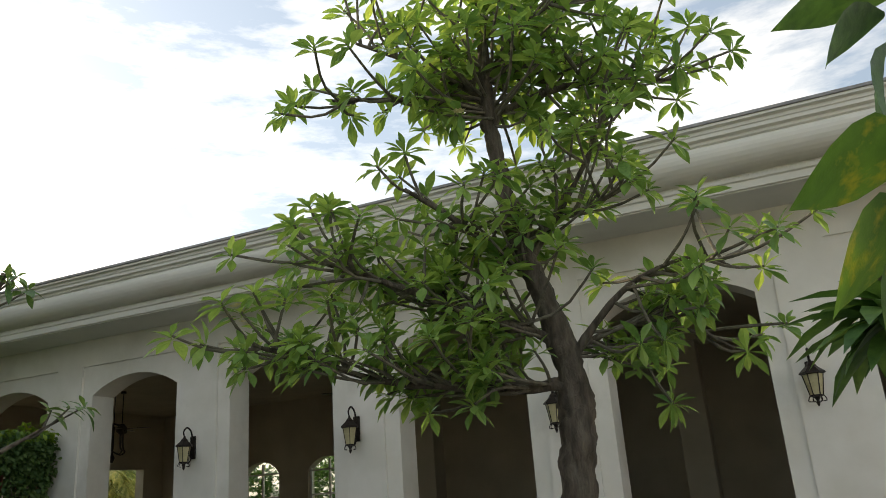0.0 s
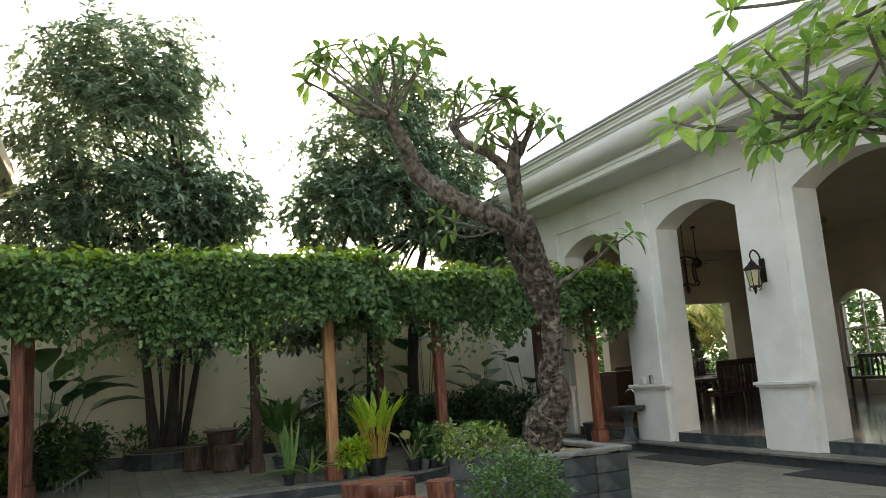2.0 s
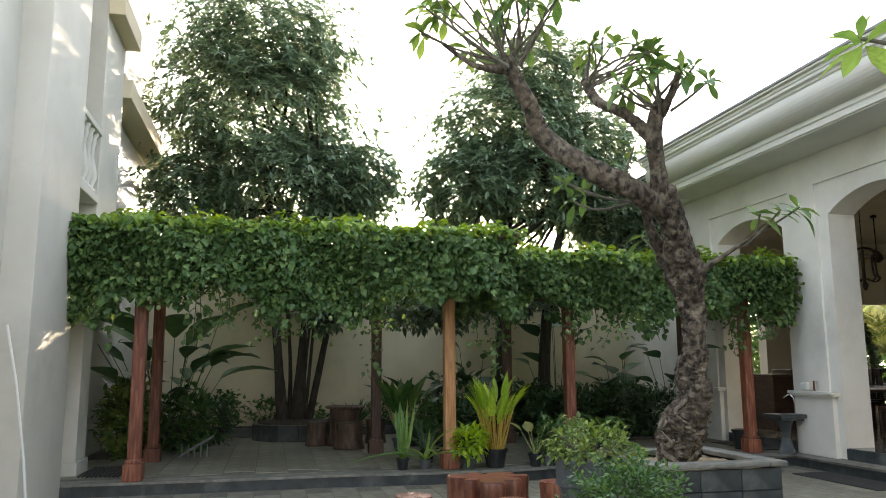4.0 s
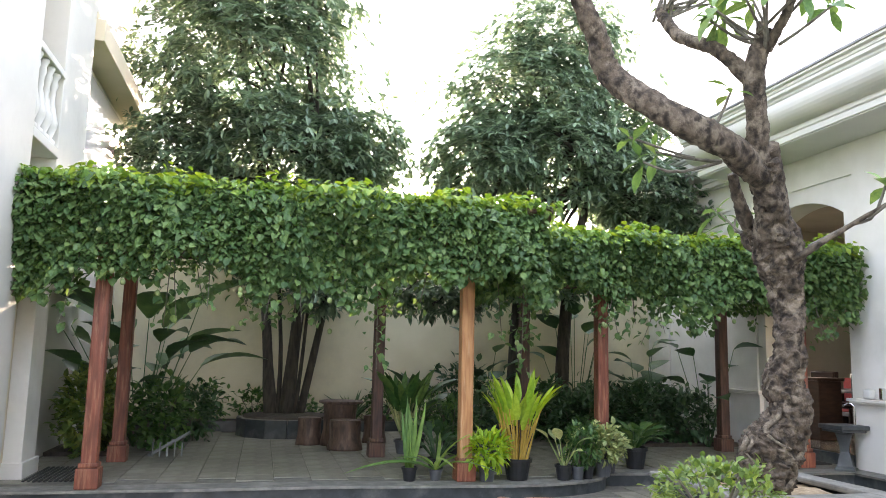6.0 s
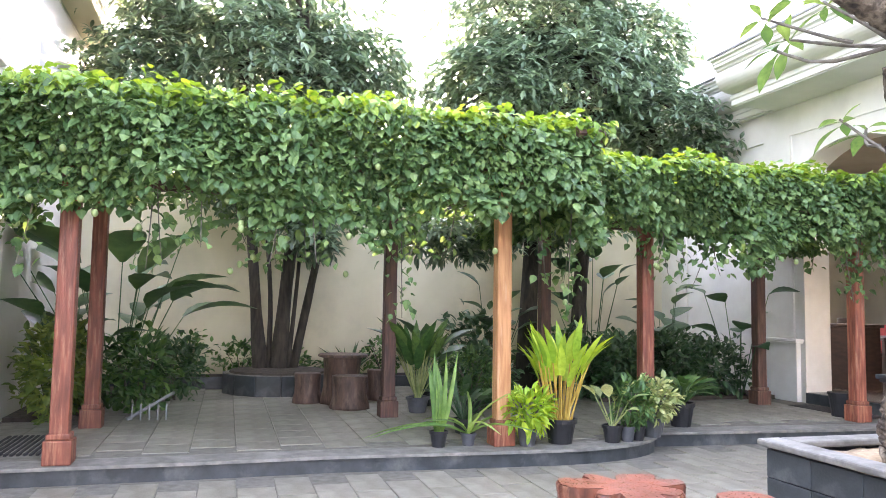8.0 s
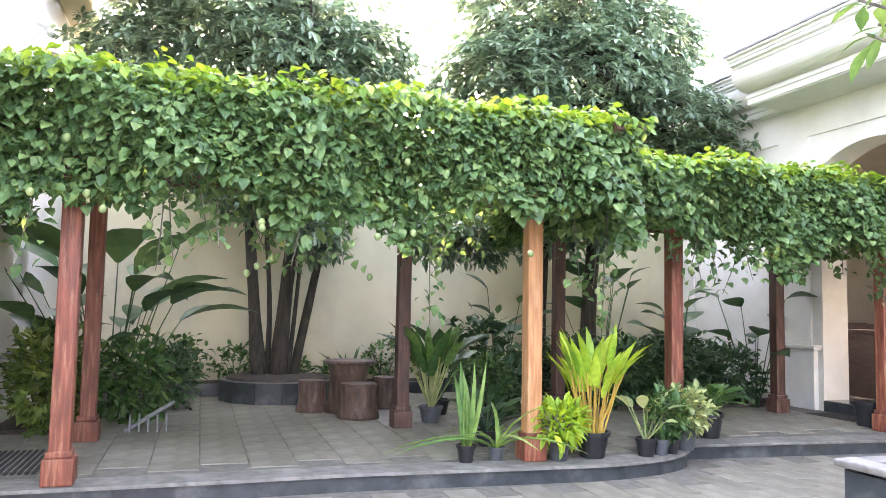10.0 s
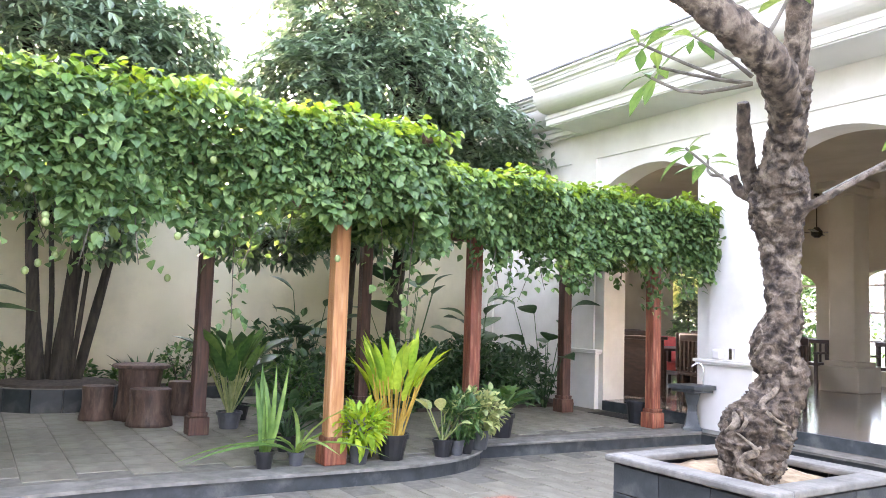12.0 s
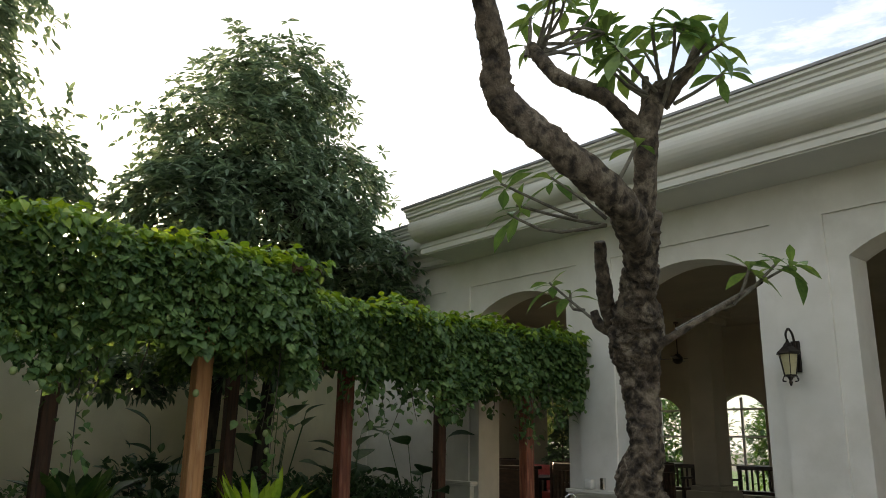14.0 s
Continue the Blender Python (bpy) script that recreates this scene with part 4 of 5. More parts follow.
# tan root-like strands winding round the foot of the trunk
core = spline([(-7.67, 6.50, 0.52, 0.20), (-7.66, 6.52, 0.70, 0.225), (-7.63, 6.56, 0.93, 0.245), (-7.53, 6.67, 1.20, 0.155), (-7.58, 6.65, 1.38, 0.18), (-7.55, 6.67, 1.69, 0.132)], 40)
r = np.random.default_rng(91)
for k in range(18):
    a0, drift, lo = r.uniform(0, 6.28), r.uniform(-2.2, 2.2), int(r.uniform(0, 20))
    hi = min(38, lo + int(r.uniform(9, 20)))
    rows = []
    for j in range(lo, hi, 2):
        f = (j - lo) / (hi - lo)
        a = a0 + drift * f + 0.35 * math.sin(j * 0.8 + k)
        rows.append((core[j][0] + math.cos(a) * core[j][3] * 0.83, core[j][1] + math.sin(a) * core[j][3] * 0.83, core[j][2], 0.015 * (0.45 + math.sin(math.pi * min(1, f + 0.12))) * r.uniform(0.7, 1.2)))
    bm = bmesh.new()
    tube(bm, rows, 8, 5 * len(rows), 0.5, 16.0, k * 2.3)
    bm.transform(Matrix.Translation(-old_tree.matrix_world.translation))
    part("root_strand", bm, M_ROOT, old_tree, "tan gnarled strand of bark", smooth=True)


# the leafy one beside the walk
r = np.random.default_rng(17)
young_limbs = [
    [(-1.40, 6.53, 2.33, 0.07), (-1.63, 6.44, 2.32, 0.055), (-2.12, 6.22, 2.38, 0.045), (-2.53, 6.05, 2.45, 0.035), (-2.94, 5.72, 2.62, 0.028), (-3.20, 5.51, 2.71, 0.02)],
    [(-1.47, 6.48, 2.68, 0.05), (-1.91, 6.15, 2.86, 0.038), (-2.37, 5.83, 3.09, 0.03), (-2.80, 5.61, 3.27, 0.02)],
    [(-1.54, 6.48, 2.72, 0.05), (-1.91, 6.48, 2.92, 0.036), (-2.37, 6.42, 3.14, 0.028), (-2.88, 6.15, 3.29, 0.02)],
    [(-1.57, 6.46, 3.19, 0.05), (-1.87, 6.15, 3.49, 0.035), (-2.20, 5.94, 3.76, 0.022)],
    [(-1.29, 6.58, 2.51, 0.05), (-1.03, 6.69, 2.84, 0.036), (-0.79, 6.75, 3.03, 0.028), (-0.42, 6.80, 3.13, 0.022), (-0.19, 6.91, 3.05, 0.016)],
    [(-1.27, 6.59, 2.55, 0.045), (-0.94, 6.80, 2.71, 0.03), (-0.52, 7.02, 2.65, 0.02), (-0.27, 7.13, 2.51, 0.014)],
    [(-1.49, 6.49, 3.24, 0.05), (-1.23, 6.53, 3.59, 0.036), (-0.98, 6.59, 4.00, 0.026), (-0.85, 6.59, 4.30, 0.018)],
    [(-1.29, 6.58, 3.52, 0.03), (-1.02, 6.59, 3.58, 0.024), (-0.72, 6.64, 3.70, 0.016)],
    [(-1.67, 6.41, 4.44, 0.05), (-2.16, 6.10, 4.54, 0.032), (-2.71, 5.83, 4.57, 0.018)],
    [(-1.66, 6.42, 4.53, 0.05), (-2.15, 6.26, 4.91, 0.032), (-2.61, 6.05, 5.16, 0.018)],
    [(-1.67, 6.41, 4.67, 0.05), (-1.35, 6.26, 4.94, 0.03), (-0.98, 6.26, 5.13, 0.018)],
    [(-1.67, 6.41, 4.39, 0.05), (-1.03, 6.69, 4.63, 0.032), (-0.34, 6.91, 4.57, 0.018)],
    [(-1.66, 6.42, 5.12, 0.04), (-1.58, 6.42, 5.43, 0.028), (-1.53, 6.47, 5.75, 0.018)],
    [(-1.66, 6.42, 4.81, 0.04), (-1.21, 6.91, 4.78, 0.03), (-0.56, 7.13, 4.85, 0.018)],
    [(-1.66, 6.42, 4.78, 0.04), (-1.85, 6.91, 5.00, 0.03), (-2.17, 7.23, 5.21, 0.018)]]
young_trunk = [(-1.37, 6.62, 0.00, 0.135), (-1.39, 6.59, 1.28, 0.12), (-1.32, 6.57, 1.96, 0.12), (-1.31, 6.58, 2.36, 0.105), (-1.39, 6.53, 2.78, 0.085), (-1.53, 6.48, 3.28, 0.075), (-1.62, 6.44, 3.76, 0.065), (-1.67, 6.41, 4.44, 0.055), (-1.66, 6.42, 5.16, 0.04)]
# every limb starts inside the trunk
for l in young_limbs:
    z = l[0][2] - 0.14
    tz = [q[2] for q in young_trunk]
    l.insert(0, (float(np.interp(z, tz, [q[0] for q in young_trunk])), float(np.interp(z, tz, [q[1] for q in young_trunk])), z, l[0][3] * 1.15))
counts = [52, 30, 30, 21, 17, 15, 19, 11, 22, 24, 22, 23, 22, 20, 16]
young_tips = []
for l, n in zip(young_limbs, counts):
    young_tips += spray(r, l, int(n * 1.45), 0.66, 0.5, 0.18)
frangipani("frangipani", "leafy green frangipani with spreading bare-stemmed branches",
           young_trunk,
           young_limbs, young_tips, M_FRANGI, 43, 0.18, 300, M_BARK2, 0.010, 28, 0.42, 12, 1.02, 0.66)
for k, (x, y, z) in enumerate(((-3.32, 5.51, 2.88), (-3.20, 5.42, 2.93), (-1.74, 6.05, 4.30), (-0.93, 6.42, 4.69), (-2.88, 5.61, 3.49))):
    bm = bmesh.new()
    rr = np.random.default_rng(60 + k)
    fl = L_OVAL
    pts = rr.normal(0, 0.035, (4, 3))
    P = np.repeat(pts, 5, axis=0)
    D = np.concatenate([np.stack([np.cos(np.arange(5) * 1.257), np.sin(np.arange(5) * 1.257), np.full(5, 0.5)], 1)] * 4)
    ob = leaf_mass("flower_cluster", fl, P, D, np.full(20, 0.04), np.zeros(20), M_FLOWER)
    ob["kind"] = "thing"
    tagged(ob, "small cluster of cream yellow frangipani flowers", "flower", "frangipani flowers").location = (x, y, z)
# stone planter -----------------------------------------------------------
PX0, PX1, PY0, PY1 = -8.4, -7.19, 6.04, 7.23
planter = thing("stone_planter", pose((PX0 + PX1) / 2, (PY0 + PY1) / 2, 0), "square dark stone planter with a grey rim", "planter")
hx, hy = (PX1 - PX0) / 2, (PY1 - PY0) / 2
part("core", boxes((-hx + 0.03, hx - 0.03, -hy + 0.03, hy - 0.03, 0, 0.5)), M_JOINT, planter)
bm = bmesh.new()
for x0, x1, y0, y1 in ((-hx - 0.05, hx + 0.05, -hy - 0.05, -hy + 0.13), (-hx - 0.05, hx + 0.05, hy - 0.13, hy + 0.05), (-hx - 0.05, -hx + 0.13, -hy + 0.131, hy - 0.131), (hx - 0.13, hx + 0.05, -hy + 0.131, hy - 0.131)):
    box(bm, x0, x1, y0, y1, 0.575, 0.622, bevel=0.014)
part("rim", bm, M_NOSING, planter, "rounded grey stone rim")
bm = bmesh.new()
g = bmesh.ops.create_grid(bm, x_segments=16, y_segments=16, size=0.5, matrix=Matrix.Diagonal((2 * hx - 0.2, 2 * hy - 0.2, 1, 1)))
for v in bm.verts:
    v.co.z = 0.55 + 0.03 * noise.noise(v.co * 4) + 0.02 * noise.noise(v.co * 13)
part("soil", bm, M_SOIL, planter, "dry sandy soil")
tile_meshes = {}


def tile(lx, ly, lz, mat):
    key = (round(lx, 3), round(ly, 3), round(lz, 3), mat.name)
    if key not in tile_meshes:
        bm = boxes((-lx / 2, lx / 2, -ly / 2, ly / 2, -lz / 2, lz / 2))
        top = [e for e in bm.edges]
        bmesh.ops.bevel(bm, geom=top, offset=min(0.004, lz / 4), segments=1, affect="EDGES")
        me = bpy.data.meshes.new("tile")
        bm.to_mesh(me)
        bm.free()
        me.materials.append(mat)
        tile_meshes[key] = me
    return tile_meshes[key]


for row in range(3):
    z = 0.095 + 0.187 * row
    for side in range(4):
        along = hx if side % 2 == 0 else hy
        n = 3
        w = 2 * along / n
        for k in range(n):
            c = -along + w * (k + 0.5)
            if side % 2 == 0:
                me, loc = tile(w - 0.006, 0.028, 0.181, M_DARKSTONE), (c, (-hy if side == 0 else hy), z)
            else:
                me, loc = tile(0.028, w - 0.006, 0.181, M_DARKSTONE), ((-hx if side == 1 else hx), c, z)
            ob = link("tile", me, None, planter)
            ob.location = loc

# wooden stumps in the courtyard and under the pergola -------------------
def stump(name, x, y, z, rad, h, label, cat, seed, body, top, star=0.0, seg=36, flare=1.12):
    t = thing(name, pose(x, y, z), label, cat, "tree stump seats" if cat == "stool" else "")
    bm = bmesh.new()
    rings = []
    for k, (f, s) in enumerate(((0.0, flare), (0.12, flare * 0.98), (0.4, 0.95), (0.75, 0.96), (0.96, 1.0), (1.0, 0.97))):
        ring = []
        for i in range(seg):
            a = 2 * math.pi * i / seg
            lob = -0.42 * max(math.exp(-((((a - q + math.pi) % (2 * math.pi)) - math.pi) / 0.15) ** 2) for q in (0.3, 1.25, 2.0, 3.1, 3.75, 4.9, 5.6)) + 0.16 * math.sin(3 * a + seed) if star > 0.2 else star * (0.5 * math.sin(5 * a + seed) + 0.4 * math.sin(3 * a + 2 * seed) + 0.35 * math.sin(8 * a + seed * 3))
            rr = rad * s * (1 + lob + 0.07 * noise.noise((math.cos(a) * 2 + seed, math.sin(a) * 2, f * 1.5)) + 0.03 * noise.noise((math.cos(a) * 9, math.sin(a) * 9 + seed, f * 3)))
            ring.append(bm.verts.new((rr * math.cos(a), rr * math.sin(a), h * f)))
        rings.append(ring)
    for a, b in zip(rings, rings[1:]):
        for i in range(seg):
            bm.faces.new((a[i], a[(i + 1) % seg], b[(i + 1) % seg], b[i]))
    bm.faces.new(list(reversed(rings[0])))
    edge = [v.co.copy() for v in rings[-1]]
    log = part("trunk", bm, body, t, smooth=True)
    bm = bmesh.new()
    c = bm.verts.new((0, 0, h + 0.004))
    mid = [bm.verts.new((p.x * 0.55, p.y * 0.55, h + 0.005 + 0.003 * noise.noise(p * 9))) for p in edge]
    out = [bm.verts.new((p.x * 0.995, p.y * 0.995, h + 0.003)) for p in edge]
    for i in range(seg):
        j = (i + 1) % seg
        bm.faces.new((c, mid[i], mid[j]))
        bm.faces.new((mid[i], out[i], out[j], mid[j]))
    part("cut_face", bm, top, log, "polished reddish end grain")
    return t


stump("stump_table", -8.05, 4.80, 0.0, 0.37, 0.45, "red-brown varnished tree-root table with a lobed top", "table", 2.0, M_STUMP, M_STUMPTOP, 0.27, 80)
stump("stump_stool", -7.68, 5.33, 0.0, 0.165, 0.44, "round red-brown varnished log stool beside the planter", "stool", 4.0, M_STUMP, M_STUMPTOP, 0.0)
stump("stump_stool", -7.24, 3.95, 0.0, 0.155, 0.44, "round red-brown varnished log stool", "stool", 5.0, M_STUMP, M_STUMPTOP, 0.0)
stump("stump_stool", -6.86, 4.66, 0.0, 0.145, 0.44, "round red-brown varnished log stool", "stool", 6.5, M_STUMP, M_STUMPTOP, 0.0)
stump("log_table", -14.35, 4.05, 0.147, 0.24, 0.62, "dark weathered log table with a round top under the pergola", "table", 9.0, M_STUMPDARK, M_STUMPDARK, 0.08)
bm = bmesh.new()
lathe(bm, [(0.30, 0.0), (0.33, 0.012), (0.325, 0.038), (0.30, 0.046)], 28, wobble=0.07)
ob = tagged(part("table_slab", bm, M_STUMPDARK, smooth=False), "round dark wooden slab resting on the log table", "table top")
ob.location = (-14.35, 4.05, 0.77)
stump("stump_stool", -13.85, 4.08, 0.147, 0.23, 0.42, "dark weathered log stool under the pergola", "stool", 3.3, M_STUMPDARK, M_STUMPDARK, 0.03)
stump("stump_stool", -14.5, 3.6, 0.147, 0.18, 0.40, "dark weathered log stool under the pergola", "stool", 7.7, M_STUMPDARK, M_STUMPDARK, 0.03)
stump("stump_stool", -14.7, 4.62, 0.147, 0.17, 0.42, "dark weathered log stool under the pergola", "stool", 1.7, M_STUMPDARK, M_STUMPDARK, 0.03)

# round planter of the tree and the low bed along the wall ---------------
rp = thing("round_planter", pose(-15.95, 3.3, 0.147), "low round dark stone planter round the tree stems", "planter")
bm = bmesh.new()
lathe(bm, [(0.78, 0.0), (0.78, 0.30)], 24)
part("core", bm, M_JOINT, rp)
for k in range(14):
    a = 2 * math.pi * k / 14
    ob = link("tile", tile(0.35, 0.03, 0.29, M_DARKSTONE), None, rp)
    ob.matrix_local = Matrix.Rotation(a, 4, "Z") @ pose(0, -0.79, 0.15)
bm = bmesh.new()
lathe(bm, [(0.74, 0.30), (0.72, 0.33), (0.3, 0.36)], 24, wobble=0.06)
part("soil", bm, M_EARTH, rp)
bed = thing("garden_bed", pose(-16.9, 5.0, 0.147), "low dark stone bed with soil along the garden wall", "garden bed")
part("kerb", boxes((0.42, 0.5, -4.6, 5.6, 0, 0.18), bevel=0.01), M_DARKSTONE, bed)
part("soil", boxes((-0.38, 0.42, -4.6, 5.6, 0, 0.15)), M_EARTH, bed)
bed2 = thing("garden_bed", pose(-14.9, 9.3, 0.147), "dark soil bed beside the hall wall", "garden bed")
part("soil", boxes((-1.5, 0.95, -1.6, 1.3, 0, 0.06)), M_EARTH, bed2)
bed3 = thing("garden_bed", pose(-14.6, 0.65, 0.147), "dark soil bed beside the house wall", "garden bed")
part("soil", boxes((-2.0, 1.35, -0.4, 0.45, 0, 0.06)), M_EARTH, bed3)


# plants ------------------------------------------------------------------
def pot_part(t, rad, h, mat, soil=True):
    bm = bmesh.new()
    lathe(bm, [(rad * 0.72, 0), (rad * 0.95, h * 0.82), (rad * 1.06, h * 0.83), (rad * 1.07, h), (rad * 0.95, h), (rad * 0.93, h * 0.9)], 20)
    pot = part("pot", bm, mat, t, smooth=False)
    bm = bmesh.new()
    lathe(bm, [(rad * 0.9, h * 0.88), (rad * 0.5, h * 0.93)], 14)
    part("soil", bm, M_EARTH, pot)


def fan_plant(name, x, y, z, label, shape, mat, n, length, spread, rise, seed, pot=None, stem=0.0, width=1.0, stem_mat=None, cat="plant", foot=0.03, bend=0.35):
    """Leaves that rise from one place; stem: bare stalk length before the blade."""
    r = np.random.default_rng(seed)
    t = thing(name, pose(x, y, z), label, cat)
    h0 = 0.0
    if pot:
        pot_part(t, pot[0], pot[1], pot[2])
        h0 = pot[1] * 0.9
    meshes = leaf_meshes("leaf", (shape[0] * np.array([1, width, 1]), shape[1]), mat, 3)
    bm = bmesh.new()
    for k in range(n):
        a = 2.4 * k + r.uniform(-0.3, 0.3)
        lean = spread * r.uniform(0.15, 1.0)
        d = np.array([math.cos(a) * lean, math.sin(a) * lean, rise * r.uniform(0.75, 1.1)])
        d /= np.linalg.norm(d)
        fr = foot * r.uniform(0.3, 1.0)
        base = np.array([math.cos(a) * fr, math.sin(a) * fr, h0])
        base[2] = h0
        s = stem * r.uniform(0.55, 1.0)
        tip = base + d * s
        if s > 0.02:
            tube(bm, [(*base, 0.010), (*(base + d * s * 0.5), 0.008), (*tip, 0.006)], 5, 4)
        leaf_object(meshes, (tip, d if stem < 0.02 else d + np.array([math.cos(a), math.sin(a), -0.2]) * spread * bend, length * r.uniform(0.7, 1.1), r.uniform(-0.4, 0.4)), t, Vector((0, 0, 0)), r)
    if stem > 0.02:
        st = part("stemwork", bm, stem_mat or mat, t)
        st["kind"] = "stuff"
    else:
        bm.free()
    return t


def bushy(name, x, y, z, rx, ry, rz, label, mat, n, size, seed, pot=None, shape=L_OVAL, cat="shrub", low=0.0, stems=6):
    """A shrub: stems and a loose mass of small leaves, cut off at low."""
    r = np.random.default_rng(seed)
    t = thing(name, pose(x, y, z), label, cat)
    h0 = 0.0
    if pot:
        pot_part(t, pot[0], pot[1], pot[2])
        h0 = pot[1] * 0.9
    bm = bmesh.new()
    for k in range(stems):
        a = r.uniform(0, 6.28)
        tube(bm, [(0.02 * math.cos(a), 0.02 * math.sin(a), h0, 0.010), (rx * 0.4 * math.cos(a), ry * 0.4 * math.sin(a), h0 + rz * 0.9, 0.007), (rx * 0.7 * math.cos(a), ry * 0.7 * math.sin(a), h0 + rz * 1.5, 0.004)], 5, 5)
    st = part("stemwork", bm, M_TWIG, t)
    st["kind"] = "stuff"
    d = r.normal(size=(n, 3))
    d /= np.linalg.norm(d, axis=1, keepdims=True)
    rad = r.uniform(0.35, 1.0, n) ** 0.5
    lump = 1 + 0.2 * np.sin(d[:, 0] * 5 + seed) * np.cos(d[:, 1] * 6 - d[:, 2] * 4) + 0.1 * np.sin(d[:, 2] * 12 + d[:, 1] * 8)
    P = d * np.array([rx, ry, rz]) * (rad * lump)[:, None] + np.array([0, 0, h0 + rz + low])
    P[:, 2] = np.maximum(P[:, 2], 0.03)
    D = d * 0.8 + r.normal(0, 0.6, (n, 3)) + np.array([0, 0, 0.1])
    leaf_mass("foliage", shape, P, D, size * r.uniform(0.65, 1.25, n), r.uniform(-0.6, 0.6, n), mat, t)
    return t


Z1 = 0.147
fan_plant("potted_grass", -11.08, 4.50, Z1, "strappy green plant in a small black pot on the terrace edge", L_BLADE, M_FRANGI, 9, 0.72, 0.26, 1.0, 101, (0.085, 0.15, M_POT), width=0.42)
fan_plant("potted_grass", -11.1, 4.80, Z1, "thin arching leaves in a small grey pot", L_STRAP, M_FRANGI, 10, 0.85, 1.5, 0.9, 102, (0.075, 0.12, M_POTGREY), width=0.55)
bushy("potted_fern", -10.98, 5.36, Z1, 0.24, 0.22, 0.18, "bright green feathery plant in a grey pot beside the post", M_LIME, 420, 0.12, 103, (0.10, 0.17, M_POTGREY), L_LANCE, "potted plant")
fan_plant("potted_ginger", -11.06, 5.74, Z1, "tall lime green ginger with yellow stalks in a black pot", L_BLADE, M_LIME, 38, 0.42, 0.38, 1.0, 104, (0.16, 0.24, M_POT), stem=0.66, width=1.25, stem_mat=M_YELLOWLEAF, cat="potted plant", foot=0.13, bend=0.25)
fan_plant("potted_dumbcane", -11.0, 6.28, Z1, "pale broad-leaved plant in a black pot", L_PADDLE, M_PALE, 7, 0.26, 0.9, 0.9, 105, (0.10, 0.17, M_POT), stem=0.4, cat="potted plant")
bushy("potted_fern", -11.02, 6.46, Z1, 0.16, 0.14, 0.24, "slender green fern in a small grey pot", M_GREEN, 300, 0.09, 106, (0.08, 0.15, M_POTGREY), L_LANCE, "potted plant")
bushy("potted_fern", -11.05, 6.6, Z1, 0.15, 0.13, 0.24, "slender green fern in a small black pot", M_GREEN, 280, 0.09, 107, (0.07, 0.14, M_POT), L_LANCE, "potted plant")
bushy("potted_shrub", -11.22, 6.86, Z1, 0.26, 0.24, 0.2, "cream and green variegated shrub in a grey pot", M_PALE, 480, 0.085, 108, (0.12, 0.2, M_POTGREY), L_OVAL, "potted plant")
bushy("potted_shrub", -11.45, 7.05, Z1, 0.2, 0.2, 0.17, "light green variegated shrub in a grey pot", M_PALE, 260, 0.08, 109, (0.09, 0.15, M_POTGREY), L_OVAL, "potted plant")
fan_plant("potted_palm", -11.8, 7.58, Z1, "dark green palm-like plant in a black pot", L_LANCE, M_GREEN, 44, 0.26, 1.1, 0.8, 110, (0.15, 0.27, M_POT), stem=0.28, cat="potted plant")
fan_plant("potted_cordyline", -11.75, 4.95, Z1, "dark narrow-leaved plant in a black pot", L_LANCE, M_BIGLEAF, 26, 0.3, 1.0, 0.8, 111, (0.11, 0.16, M_POT), stem=0.35, cat="potted plant")
fan_plant("heliconia", -13.35, 4.85, Z1, "tall green ginger clump beside the pergola post", L_BLADE, M_GREEN, 34, 0.5, 0.5, 1.0, 112, (0.14, 0.2, M_POTGREY), stem=0.7, width=1.3, stem_mat=M_PALE)
fan_plant("heliconia", -14.0, 5.15, Z1, "broad-leaved dark green plant in a black pot", L_PADDLE, M_BIGLEAF, 14, 0.5, 0.8, 1.0, 113, (0.14, 0.2, M_POT), stem=0.75)
bushy("potted_shrub", -13.2, 5.5, Z1, 0.3, 0.3, 0.3, "dark green shrub with small red leaves in a black pot", M_GREEN, 420, 0.10, 114, (0.14, 0.22, M_POT), L_LANCE, "potted plant")
bushy("shrub", -13.7, 5.9, Z1, 0.3, 0.35, 0.42, "upright dark green shrub under the pergola", M_BIGLEAF, 420, 0.13, 115, None, L_OVAL)
bushy("shrub", -15.2, 6.2, Z1, 0.4, 0.5, 0.65, "tall loose dark green shrub against the wall", M_BIGLEAF, 420, 0.15, 116, None, L_OVAL)
# arrow-leaved plants
fan_plant("elephant_ear", -15.0, 9.35, Z1, "tall elephant ear plant with dark drooping leaves", L_PADDLE, M_BIGLEAF, 8, 0.55, 0.5, 1.0, 117, None, stem=1.85, width=1.9, bend=1.7)
fan_plant("elephant_ear", -15.6, 8.35, Z1, "very tall slender-stalked elephant ear plant", L_PADDLE, M_BIGLEAF, 11, 0.45, 0.32, 1.0, 118, None, stem=2.3, width=1.8, bend=1.7)
fan_plant("elephant_ear", -15.4, 6.55, Z1, "elephant ear plant with broad dark leaves", L_PADDLE, M_BIGLEAF, 9, 0.45, 0.4, 1.0, 119, None, stem=1.7, width=1.8, bend=1.7)
fan_plant("banana_plant", -14.35, 1.2, Z1, "banana-like plant with long torn green leaves", L_PADDLE, M_BIGLEAF, 20, 1.1, 0.75, 1.0, 120, None, stem=2.25, width=0.95, foot=0.12, bend=1.0)
fan_plant("elephant_ear", -13.75, 0.75, Z1, "broad-leaved dark plant against the house wall", L_PADDLE, M_BIGLEAF, 10, 0.5, 0.5, 1.0, 121, None, stem=1.3, width=1.6, bend=1.7)
fan_plant("elephant_ear", -13.9, 9.95, Z1, "elephant ear plant with broad grey-green leaves on bare stalks", L_PADDLE, M_BIGLEAF, 8, 0.42, 0.6, 1.0, 126, None, stem=1.7, width=2.0, bend=1.7)
